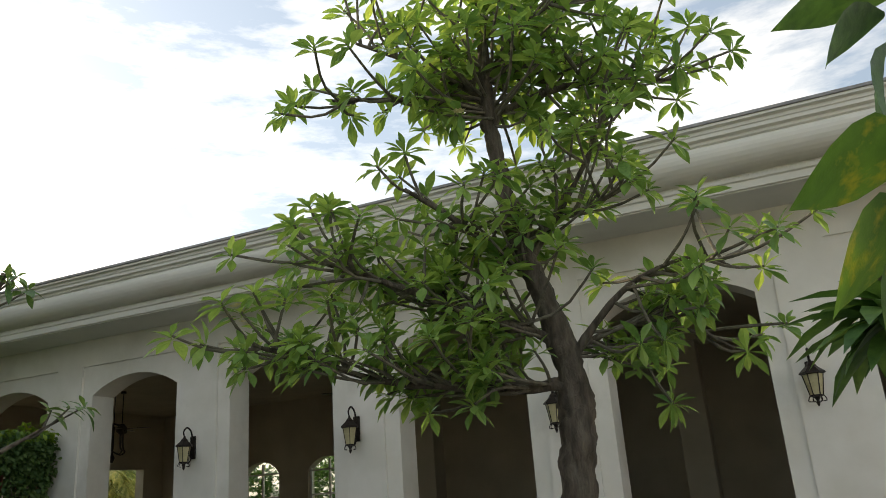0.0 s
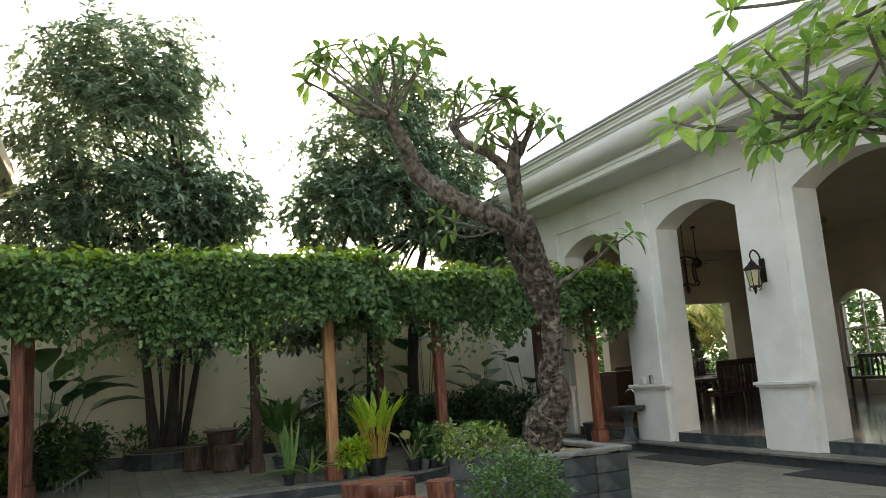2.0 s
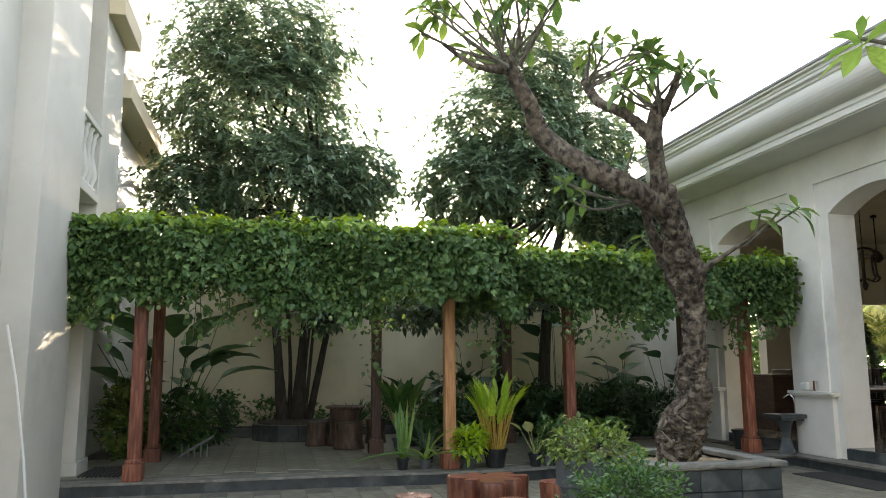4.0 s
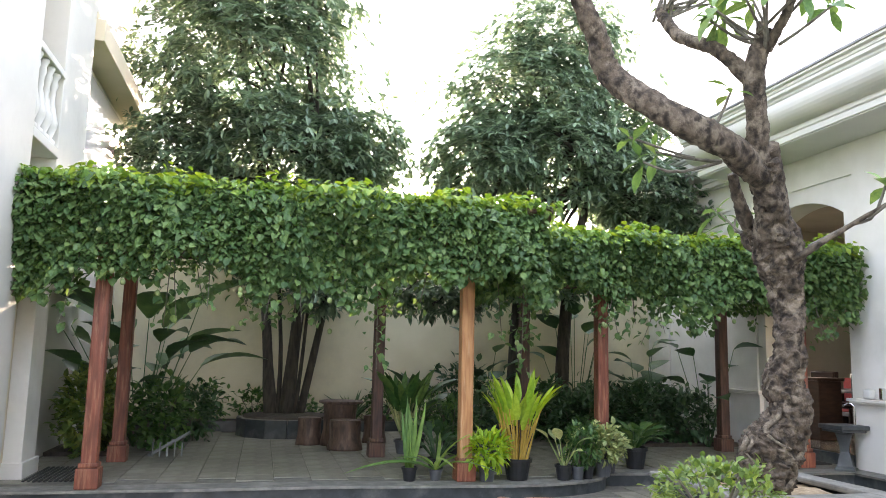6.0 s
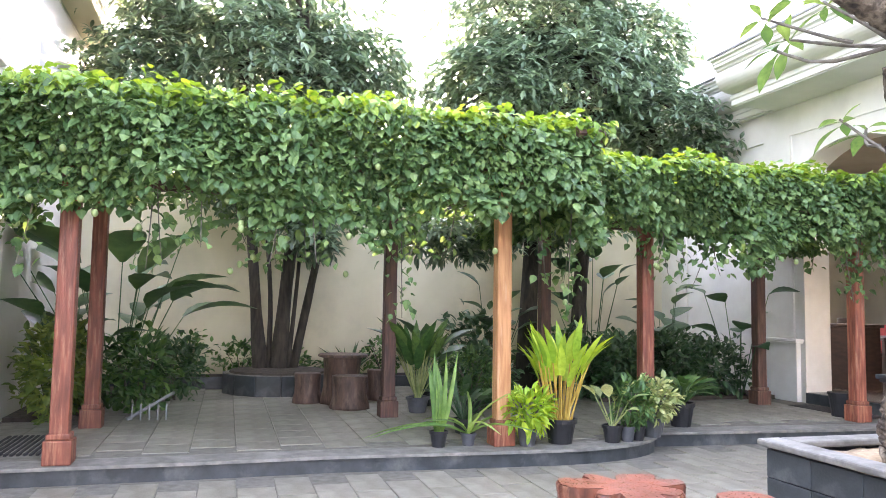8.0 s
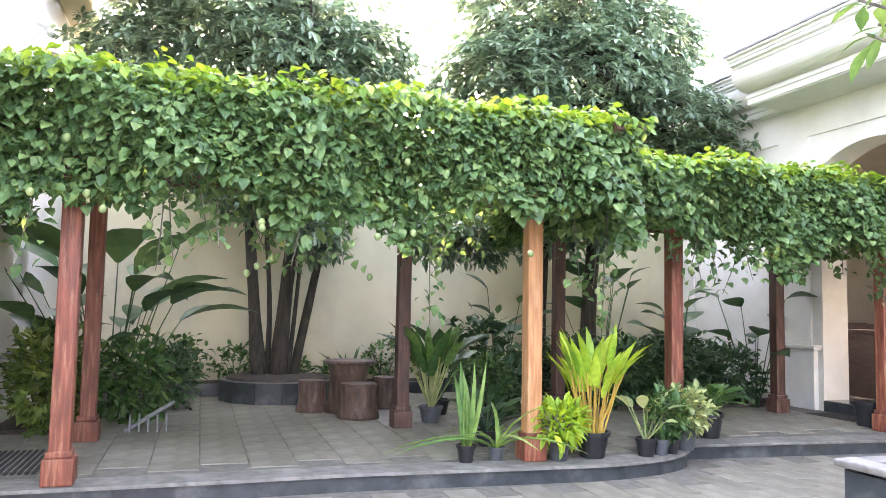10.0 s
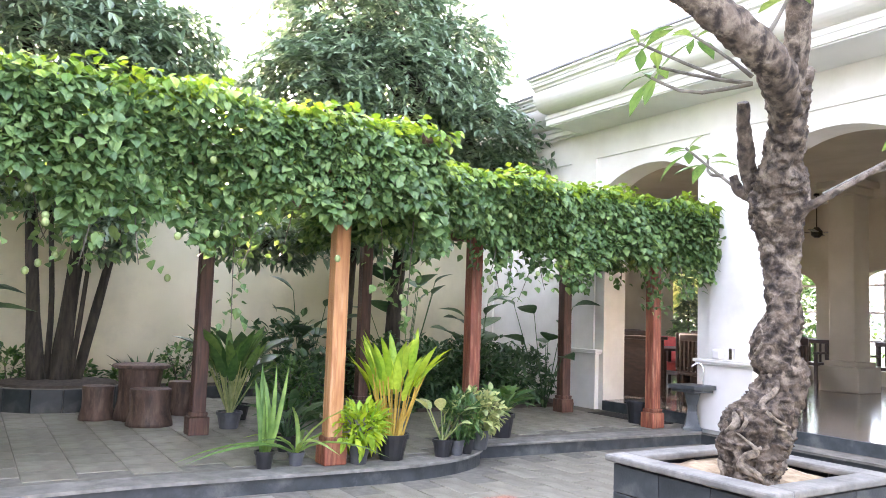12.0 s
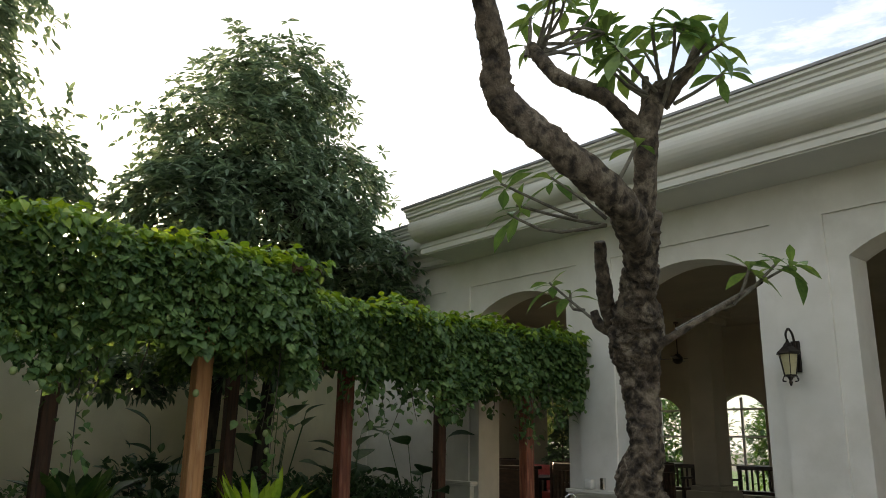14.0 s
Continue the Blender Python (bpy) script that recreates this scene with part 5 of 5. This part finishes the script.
# shrubs
bushy("shrub", -13.35, 0.72, Z1, 0.42, 0.38, 0.55, "dense bright green shrub beside the pergola posts", M_SPRIG, 1100, 0.12, 122)
bushy("shrub", -13.9, 1.5, Z1, 0.4, 0.4, 0.5, "dense green shrub with rounded leaves", M_GREEN, 700, 0.12, 123)
bushy("shrub", -15.0, 1.9, Z1, 0.32, 0.35, 0.42, "loose green shrub near the garden wall", M_BIGLEAF, 350, 0.11, 124)
for k, (x, y, rx, ry, rz) in enumerate(((-14.6, 8.3, 0.6, 0.6, 0.45), (-14.4, 9.0, 0.6, 0.6, 0.48), (-14.35, 9.75, 0.55, 0.55, 0.45), (-15.2, 8.6, 0.7, 0.7, 0.5), (-15.3, 9.6, 0.7, 0.7, 0.5), (-15.0, 7.6, 0.5, 0.5, 0.5), (-14.2, 7.8, 0.4, 0.45, 0.4))):
    bushy("hedge_shrub", x, y, Z1, rx, ry, rz, "dense low dark green shrub along the hall wall", M_BIGLEAF, 1100, 0.11, 130 + k)
for k in range(11):
    y = 1.2 + 0.78 * k
    bushy("bed_plant", -16.75 + 0.1 * math.sin(k * 2.1), y, Z1 + 0.14, 0.3, 0.36, 0.15 + 0.07 * ((k * 7) % 4), "low green plant in the bed along the wall", M_GREEN, 260, 0.10, 150 + k, None, L_OVAL, "plant")
fan_plant("snake_plant", -16.6, 1.95, Z1 + 0.14, "upright dark sword-leaved plant in the bed", L_BLADE, M_BIGLEAF, 14, 0.62, 0.5, 1.0, 171, None, width=0.6)
fan_plant("snake_plant", -16.45, 4.45, Z1 + 0.14, "upright dark sword-leaved plant in the bed", L_BLADE, M_BIGLEAF, 16, 0.65, 0.65, 1.0, 172, None, width=0.6)
# clipped bush and loose sprigs beside the path
bushy("round_bush", -4.57, 4.52, 0.0, 0.31, 0.31, 0.27, "round clipped bright green bush in a pot", M_GREEN, 4200, 0.030, 181, (0.24, 0.52, M_POT), L_OVAL)
bushy("leafy_shrub", -5.5, 4.72, 0.0, 0.28, 0.28, 0.15, "loose yellow-green shrub in a pot", M_SPRIG, 1100, 0.04, 182, (0.2, 0.9, M_POTGREY), L_OVAL, stems=10)

# large leaves close to where the walk begins
fg = thing("broadleaf_shrub", pose(0.69, 3.48, 0.0), "large-leaved green plant with yellowing leaf edges", "plant")
pot_part(fg, 0.2, 0.35, M_TERRACOTTA)
r = np.random.default_rng(191)
fg_meshes = leaf_meshes("leaf", (L_PADDLE[0] * np.array([1, 1.75, 1]), L_PADDLE[1]), M_BROAD, 3)
fg_narrow = leaf_meshes("leaf", L_PADDLE, M_GREEN, 3)
for tip, d, s, ms in (((0.45, 3.12, 2.32), (-1.0, -0.35, -0.10), 0.36, fg_meshes), ((0.42, 3.11, 2.14), (-1.0, -0.3, -0.30), 0.34, fg_meshes), ((0.50, 3.14, 2.76), (-1.0, -0.4, -0.02), 0.36, fg_narrow), ((0.46, 3.13, 2.70), (-0.9, -0.4, -0.30), 0.28, fg_narrow), ((0.45, 3.13, 2.62), (-0.4, -0.2, -0.85), 0.32, fg_narrow), ((0.38, 3.1, 2.06), (-0.6, -0.2, -0.7), 0.26, fg_meshes)):
    leaf_object(ms, (np.array(tip) - np.array((0.72, 3.2, -0.05)), np.array(d), s, 0.6), fg, Vector((0, 0, 0)), r)
for z, x in ((2.32, -0.27), (2.14, -0.3), (2.76, -0.22), (2.62, -0.27), (2.06, -0.34)):
    bm = bmesh.new()
    tube(bm, [(0, 0, 0.3, 0.02), (0.02, 0, z * 0.6, 0.015), (x, -0.07, z, 0.007)], 6, 7)
    part("stem", bm, M_TWIG, fg)
palm = thing("small_palm", pose(0.47, 4.42, 0.0), "spiky green palm on a slender stem", "palm")
pot_part(palm, 0.2, 0.35, M_TERRACOTTA)
bm = bmesh.new()
tube(bm, [(0, 0, 0.3, 0.05), (0.0, 0, 1.3, 0.04), (-0.06, -0.02, 2.1, 0.03)], 8, 8, 0.15)
part("trunk", bm, M_BARK2, palm, smooth=True)
palm_meshes = leaf_meshes("leaf", (L_LANCE[0] * np.array([1, 0.8, 1]), L_LANCE[1]), M_GREEN, 3)
for k in range(54):
    a = 2.4 * k
    d = np.array([math.cos(a), math.sin(a), r.uniform(-0.5, 0.6)])
    leaf_object(palm_meshes, (np.array((-0.06, -0.02, 2.1 + 0.002 * k)), d, r.uniform(0.26, 0.40), 0.0), palm, Vector((0, 0, 0)), r)
bushy("conifer_shrub", 0.47, 4.24, 0.0, 0.2, 0.2, 0.62, "dark green tufted conifer shrub in a pot", M_TREELEAF, 1400, 0.07, 195, (0.18, 0.4, M_TERRACOTTA), L_LANCE, low=0.25)

# wall lamps --------------------------------------------------------------
def wall_lamp(x):
    t = thing("wall_lamp", pose(x, YF - 0.035, 2.28), "dark bronze wall lantern with amber glass", "wall lamp", "facade lanterns")
    bm = bmesh.new()
    box(bm, -0.05, 0.05, -0.03, 0.0, 0.16, 0.50, bevel=0.012)
    part("back_plate", bm, M_IRON, t)
    bm = bmesh.new()
    tube(bm, [(0, -0.02, 0.40, 0.013), (0, -0.06, 0.56, 0.013), (0, -0.15, 0.62, 0.013), (0, -0.22, 0.56, 0.012), (0, -0.21, 0.50, 0.010)], 8, 20)
    part("arm", bm, M_IRON, t)
    bm = bmesh.new()
    tube(bm, [(0, -0.02, 0.22, 0.010), (0, -0.08, 0.12, 0.010), (0, -0.14, 0.10, 0.008)], 6, 10)
    part("lower_scroll", bm, M_IRON, t)
    bm = bmesh.new()
    lathe(bm, [(0.012, 0.50), (0.02, 0.47), (0.05, 0.44), (0.06, 0.42), (0.13, 0.36), (0.135, 0.345), (0.11, 0.335)], 6, (0, -0.2))
    cap = part("cap", bm, M_IRON, t)
    bm = bmesh.new()
    lathe(bm, [(0.06, 0.12), (0.10, 0.335)], 6, (0, -0.2))
    part("glass", bm, M_LAMPGLASS, cap, "amber tinted glass")
    bm = bmesh.new()
    for k in range(6):
        a = 2 * math.pi * k / 6
        tube(bm, [(0.064 * math.cos(a), -0.2 + 0.064 * math.sin(a), 0.11, 0.006), (0.104 * math.cos(a), -0.2 + 0.104 * math.sin(a), 0.34, 0.006)], 4, 2)
        tube(bm, [(0.062 * math.cos(a), -0.2 + 0.062 * math.sin(a), 0.12, 0.006), (0.09 * math.cos(a), -0.2 + 0.09 * math.sin(a), 0.06, 0.006), (0.05 * math.cos(a), -0.2 + 0.05 * math.sin(a), 0.05, 0.005)], 4, 6)
    part("frame", bm, M_IRON, cap)
    bm = bmesh.new()
    lathe(bm, [(0.065, 0.10), (0.065, 0.12), (0.03, 0.09), (0.015, 0.06), (0.022, 0.04), (0.006, 0.0)][::-1], 10, (0, -0.2))
    part("finial", bm, M_IRON, cap)
    return t


for px in piers[:-2]:
    if px > -10.0:
        wall_lamp(px - 0.12)

# wash basin, doormats, hall furniture -----------------------------------
wb = thing("wash_basin", pose(-11.42, 10.4, Z1), "dark stone pedestal wash basin with a curved tap", "basin")
bm = bmesh.new()
lathe(bm, [(0.17, 0), (0.17, 0.03), (0.13, 0.06), (0.075, 0.24), (0.085, 0.32), (0.13, 0.46), (0.15, 0.49)], 4)
part("pedestal", bm, M_DARKSTONE, wb)
part("bowl", boxes((-0.19, 0.19, -0.19, 0.19, 0.49, 0.525), (-0.22, 0.22, -0.22, 0.22, 0.525, 0.585), bevel=0.013), M_DARKSTONE, wb)
bm = bmesh.new()
tube(bm, [(0.1, 0.1, 0.58, 0.011), (0.1, 0.1, 0.80, 0.010), (0.05, 0.06, 0.87, 0.010), (-0.01, 0.0, 0.82, 0.009)], 8, 16)
part("tap", bm, M_CHROME, wb, "chrome tap")
sd = thing("soap_dispenser", pose(-11.1, YF - 0.11, 1.08), "white soap dispenser and cup on the pier ledge", "dispenser")
part("body", boxes((-0.16, -0.02, -0.05, 0.05, 0, 0.13), bevel=0.03), M_WHITE, sd)
part("cup", boxes((0.10, 0.16, -0.03, 0.03, 0, 0.15), bevel=0.01), M_CHROME, sd)
bm = bmesh.new()
lathe(bm, [(0.15, 0), (0.19, 0.28), (0.2, 0.28), (0.2, 0.31)], 20)
tagged(part("plant_tub", bm, M_POT), "round black tub beside the pergola post", "tub").location = (-12.1, 10.15, Z1)
for k, x in enumerate((-9.67, -6.8, -3.93, -1.06)):
    tagged(part("doormat", boxes((x - 0.75, x + 0.75, 9.72, 10.28, 0.002, 0.018), bevel=0.004), M_MAT), "dark rubber doormat on the paving before the step", "doormat", "doormats")
tagged(part("doormat", boxes((-13.2, -11.9, 10.2, 10.6, Z1 + 0.002, Z1 + 0.016), bevel=0.004), M_MAT), "dark rubber doormat on the terrace", "doormat", "doormats")
tagged(part("drain_grate", boxes(*[(-12.3, -11.3, 0.55 + 0.05 * k, 0.575 + 0.05 * k, Z1 + 0.002, Z1 + 0.02) for k in range(10)]), M_MAT), "dark slatted grate on the terrace floor", "grate")
bm = bmesh.new()
for k in range(5):
    tube(bm, [(0.0, 0.09 * k, 0.0, 0.010), (0.0, 0.09 * k, 0.16, 0.010), (-0.03, 0.09 * k, 0.18, 0.011)], 6, 6)
tube(bm, [(0.0, -0.05, 0.02, 0.02), (-0.3, 0.42, 0.28, 0.02)], 8, 3)
tagged(part("pipe_rack", bm, M_PIPE), "grey plastic pipes standing on the terrace", "pipe").location = (-13.2, 1.55, Z1)

chair_proto = thing("dining_chair", pose(0, 0, 0.3), "dark carved wooden chair in the hall", "chair", "hall chairs")
for sx in (-0.21, 0.21):
    for sy in (-0.2, 0.2):
        part("leg", boxes((sx - 0.025, sx + 0.025, sy - 0.025, sy + 0.025, 0, 0.43), bevel=0.006), M_DARKWOOD, chair_proto)
part("seat", boxes((-0.25, 0.25, -0.24, 0.24, 0.43, 0.49), bevel=0.015), M_DARKWOOD, chair_proto)
for sx in (-0.22, 0.22):
    part("back_post", boxes((sx - 0.025, sx + 0.025, 0.2, 0.245, 0.49, 1.05), bevel=0.006), M_DARKWOOD, chair_proto)
part("top_rail", boxes((-0.25, 0.25, 0.195, 0.25, 0.96, 1.08), bevel=0.02), M_DARKWOOD, chair_proto)
for k in range(4):
    part("back_slat", boxes((-0.14 + 0.093 * k - 0.02, -0.14 + 0.093 * k + 0.02, 0.205, 0.235, 0.49, 0.96)), M_DARKWOOD, chair_proto)
table_proto = thing("dining_table", pose(0, 0, 0.3), "dark polished wooden table in the hall", "table", "hall tables")
part("tabletop", boxes((-0.6, 0.6, -0.6, 0.6, 0.71, 0.76), bevel=0.012), M_DARKWOOD, table_proto)
for sx in (-0.5, 0.5):
    for sy in (-0.5, 0.5):
        part("leg", boxes((sx - 0.04, sx + 0.04, sy - 0.04, sy + 0.04, 0, 0.71), bevel=0.008), M_DARKWOOD, table_proto)
first_table, first_chair = True, True
for tx, ty in ((-13.4, 14.3), (-14.9, 15.9), (-12.45, 12.75), (-15.0, 13.9), (-6.4, 13.2), (-4.0, 13.4), (-6.9, 17.2)):
    m = pose(tx, ty, 0.3, 0, 0, 8 * math.sin(tx * 3))
    if first_table:
        table_proto.matrix_world, first_table = m, False
    else:
        copy_thing(table_proto, m)
    for a in (0, 90, 180, 270):
        m = pose(tx, ty, 0.3, 0, 0, a + 9 * math.sin(tx + a)) @ pose(0, 0.78, 0)
        if first_chair:
            chair_proto.matrix_world, first_chair = m, False
        else:
            copy_thing(chair_proto, m)


def ceiling_fan(x, y):
    t = thing("ceiling_fan", pose(x, y, 4.5), "dark ceiling fan at rest in the hall", "ceiling fan", "hall fans")
    bm = bmesh.new()
    lathe(bm, [(0.06, -0.05), (0.06, 0.0)], 12)
    tube(bm, [(0, 0, 0, 0.012), (0, 0, -0.75, 0.012)], 8, 2)
    part("rod", bm, M_IRON, t)
    bm = bmesh.new()
    lathe(bm, [(0.05, -0.98), (0.12, -0.92), (0.12, -0.84), (0.05, -0.75)], 16)
    part("motor", bm, M_IRON, t)
    for k in range(4):
        ob = part("blade", boxes((0.14, 0.66, -0.06, 0.06, -0.87, -0.86)), M_DARKWOOD, t)
        ob.matrix_local = Matrix.Rotation(k * math.pi / 2 + 0.4, 4, "Z")


for fx, fy in ((-14.2, 14.83), (-14.43, 18.0), (-7.4, 14.0), (-2.6, 14.0)):
    ceiling_fan(fx, fy)


def chandelier(x, y):
    t = thing("lantern_chandelier", pose(x, y, 4.5), "dark wrought-iron hanging lantern in the hall", "chandelier", "hall lanterns")
    bm = bmesh.new()
    tube(bm, [(0, 0, 0, 0.008), (0, 0, -1.2, 0.008)], 6, 2)
    part("chain", bm, M_IRON, t)
    for k in range(5):
        a = 2 * math.pi * k / 5
        bm = bmesh.new()
        c, s = math.cos(a), math.sin(a)
        tube(bm, [(0, 0, -1.1, 0.016), (0.2 * c, 0.2 * s, -1.16, 0.018), (0.25 * c, 0.25 * s, -1.25, 0.018), (0.19 * c, 0.19 * s, -1.3, 0.018), (0.2 * c, 0.2 * s, -1.55, 0.018), (0.24 * c, 0.24 * s, -1.62, 0.018), (0.16 * c, 0.16 * s, -1.68, 0.016), (0.02 * c, 0.02 * s, -1.62, 0.014)], 6, 22)
        part("scroll", bm, M_IRON, t)
    bm = bmesh.new()
    lathe(bm, [(0.02, -1.82), (0.05, -1.74), (0.02, -1.66), (0.02, -1.15)], 10)
    part("stem", bm, M_IRON, t)


chandelier(-11.86, 12.42)
# potted conifer and red settee inside the hall
r = np.random.default_rng(77)
t = thing("potted_conifer", pose(-16.55, 16.35, 0.3), "dark green conical tree in a pot in the hall", "potted tree")
pot_part(t, 0.2, 0.35, M_TERRACOTTA)
n = 2600
h = r.uniform(0.0, 1.0, n) ** 1.3
a = r.uniform(0, 6.28, n)
rad = 0.62 * (1 - h) * (0.75 + 0.25 * np.sin(h * 40)) * r.uniform(0.5, 1.0, n) + 0.03
P = np.stack([rad * np.cos(a), rad * np.sin(a), 0.45 + 1.68 * h], 1)
leaf_mass("foliage", L_LANCE, P, np.stack([np.cos(a), np.sin(a), r.uniform(-0.4, 0.3, n)], 1), r.uniform(0.08, 0.14, n), r.uniform(-1, 1, n), M_TREELEAF, t)
bm = bmesh.new()
tube(bm, [(0, 0, 0.3, 0.04), (0, 0, 1.8, 0.015)], 8, 4)
part("trunk", bm, M_BARK2, t)
t = thing("red_settee", pose(-15.8, 14.6, 0.3), "red upholstered settee with a dark wooden frame", "settee")
part("seat", boxes((-0.8, 0.8, -0.3, 0.3, 0.28, 0.45), bevel=0.03), M_RED, t)
part("backrest", boxes((-0.8, 0.8, 0.24, 0.34, 0.45, 0.95), bevel=0.03), M_RED, t)
part("frame", boxes((-0.86, -0.8, -0.32, 0.34, 0, 0.62), (0.8, 0.86, -0.32, 0.34, 0, 0.62), (-0.8, 0.8, -0.3, 0.3, 0.2, 0.28), bevel=0.008), M_DARKWOOD, t)
t = thing("serving_cabinet", pose(-13.75, 11.9, 0.3), "dark wooden cabinet just inside the arch", "cabinet")
part("body", boxes((-0.3, 0.3, -0.22, 0.22, 0, 0.95), bevel=0.01), M_DARKWOOD, t)
part("top", boxes((-0.34, 0.34, -0.26, 0.26, 0.95, 1.0), bevel=0.01), M_DARKWOOD, t)

# garden beyond the hall windows -----------------------------------------
tagged(part("lawn", boxes((-60, 40, 20.2, 60, -0.02, 0.05)), material("lawn_grass", (0.05, 0.11, 0.025), (0.10, 0.19, 0.04), 9, 0.9, 0.5)), "green lawn behind the hall", "lawn", kind="structure")
for k, (x, y) in enumerate(((-19, 25), (-16, 27), (-13, 26), (-10, 25), (-7, 27), (-4, 25), (-1, 27), (-23, 24), (-21, 15), (-22, 11.8), (-21.5, 18.5))):
    bushy("garden_tree", x, y, 0.0, 1.7, 1.6, 1.6, "leafy green tree in the garden behind the hall", M_GREEN, 3800, 0.19, 300 + k, None, L_OVAL, "tree", low=0.3, stems=5)


def wall_bench(x, y):
    t = thing("wall_bench", pose(x, y, 0.3), "dark wooden bench with a slatted back under the hall windows", "bench", "hall benches")
    part("seat", boxes((-0.6, 0.6, -0.24, 0.24, 0.38, 0.45), bevel=0.01), M_DARKWOOD, t)
    part("top_rail", boxes((-0.62, 0.62, 0.2, 0.26, 0.88, 0.97), bevel=0.012), M_DARKWOOD, t)
    for k in range(9):
        part("back_slat", boxes((-0.53 + 0.1325 * k - 0.02, -0.53 + 0.1325 * k + 0.02, 0.215, 0.245, 0.45, 0.88)), M_DARKWOOD, t)
    for sx in (-0.56, 0.56):
        part("end_frame", boxes((sx - 0.035, sx + 0.035, -0.24, -0.18, 0, 0.64), (sx - 0.035, sx + 0.035, 0.19, 0.26, 0, 0.9), (sx - 0.035, sx + 0.035, -0.26, 0.19, 0.64, 0.69), bevel=0.006), M_DARKWOOD, t)


for x in (-15.5, -13.2, -11.0, -8.6):
    wall_bench(x, 18.95)


def garden_palm(x, y, h, seed):
    """A palm with long arching feathered fronds."""
    r = np.random.default_rng(seed)
    t = thing("garden_palm", pose(x, y, 0), "pale green palm with arching fronds outside the hall", "palm")
    bm = bmesh.new()
    tube(bm, [(0, 0, 0, 0.16), (0.03, 0, h * 0.5, 0.13), (0, 0.05, h, 0.11)], 10, 12, 0.15, 9.0, seed)
    part("trunk", bm, M_BARK2, t, smooth=True)
    for k in range(16):
        a, lift = 2.4 * k, r.uniform(0.1, 1.0)
        c, s = math.cos(a), math.sin(a)
        rows = [(0, 0, h, 0.02), (0.5 * c, 0.5 * s, h + 0.45 * lift, 0.016), (1.1 * c, 1.1 * s, h + 0.45 * lift - 0.15, 0.011), (1.6 * c, 1.6 * s, h - 0.9 + 0.4 * lift, 0.005)]
        bm = bmesh.new()
        tube(bm, rows, 5, 12)
        fr = part("frond", bm, M_PALE, t)
        q = spline(rows, 40)[6:, :3]
        P = np.concatenate([q, q])
        side = np.array([-s, c, 0.0])
        D = np.concatenate([q * 0 + side, q * 0 - side]) + np.array([0.5 * c, 0.5 * s, -0.55]) + r.normal(0, 0.1, (2 * len(q), 3))
        leaf_mass("foliage", L_LANCE, P, D, r.uniform(0.3, 0.5, len(P)), r.uniform(-0.4, 0.4, len(P)), M_PALE, fr)


garden_palm(-19.6, 18.9, 2.7, 5)
garden_palm(-21.5, 21.0, 3.2, 8)

# pale pole leaning on the house
bm = bmesh.new()
tube(bm, [(-8.72, 0.74, 0.02, 0.013), (-8.78, 0.60, 1.0, 0.013), (-8.86, 0.40, 1.86, 0.013)], 8, 4)
tagged(part("garden_pole", bm, M_WHITE), "thin pale pole leaning against the white house", "pole")
# paving, piece by piece --------------------------------------------------
def inside(x, y, poly):
    c = False
    n = len(poly)
    for i in range(n):
        (x1, y1), (x2, y2) = poly[i], poly[i - 1]
        if (y1 > y) != (y2 > y) and x < (x2 - x1) * (y - y1) / (y2 - y1) + x1:
            c = not c
    return c


def paving(parent, x0, x1, y0, y1, lx, ly, z, test, near, mat, thick=0.02):
    """Slabs in running bond: the 300 nearest as parts, the rest joined."""
    spots = []
    row = 0
    y = y0 + ly / 2
    while y < y1:
        x = x0 + lx / 2 + (lx / 2 if row % 2 else 0.0)
        while x < x1:
            if all(test(x + sx * lx * 0.5, y + sy * ly * 0.5) for sx in (-1, 1) for sy in (-1, 1)):
                spots.append((x, y))
            x += lx
        y += ly
        row += 1
    spots.sort(key=lambda s: (s[0] - near[0]) ** 2 + (s[1] - near[1]) ** 2)
    me = tile(lx - 0.008, ly - 0.008, thick, mat)
    for x, y in spots[:300]:
        ob = link("tile", me, None, parent)
        ob.location = (x, y, z - thick / 2 + 0.0015 * noise.noise((x * 3, y * 3, 0)))
    rest = spots[300:]
    if rest:
        base = np.array([v.co for v in me.vertices])
        fs = [list(p.vertices) for p in me.polygons]
        vs, ff = [], []
        for k, (x, y) in enumerate(rest):
            vs.append(base + np.array([x, y, z - thick / 2 + 0.0015 * noise.noise((x * 3, y * 3, 0))]))
            ff += [[i + k * len(base) for i in f] for f in fs]
        ob = raw("tiles", np.concatenate(vs), ff, mat, parent)
        ob["kind"] = "stuff"


inner = platform_outline(0.34)
paving(terrace, -16.4, -10.9, 0.25, 10.3, 0.40, 0.40, 0.156, lambda x, y: inside(x, y, inner), (-11.5, 4.0), M_SLATE)
outer = platform_outline(-0.01)
court = tagged(part("paving_bed", boxes((-11.6, 12.0, 0.2, 10.4, -0.02, -0.006)), M_JOINT), "mortar bed of the courtyard paving", "paving", kind="structure")
paving(court, -11.6, 12.0, 0.25, 10.4, 0.60, 0.30, 0.004, lambda x, y: not inside(x, y, outer), (-9.2, 5.0), M_SLATE)
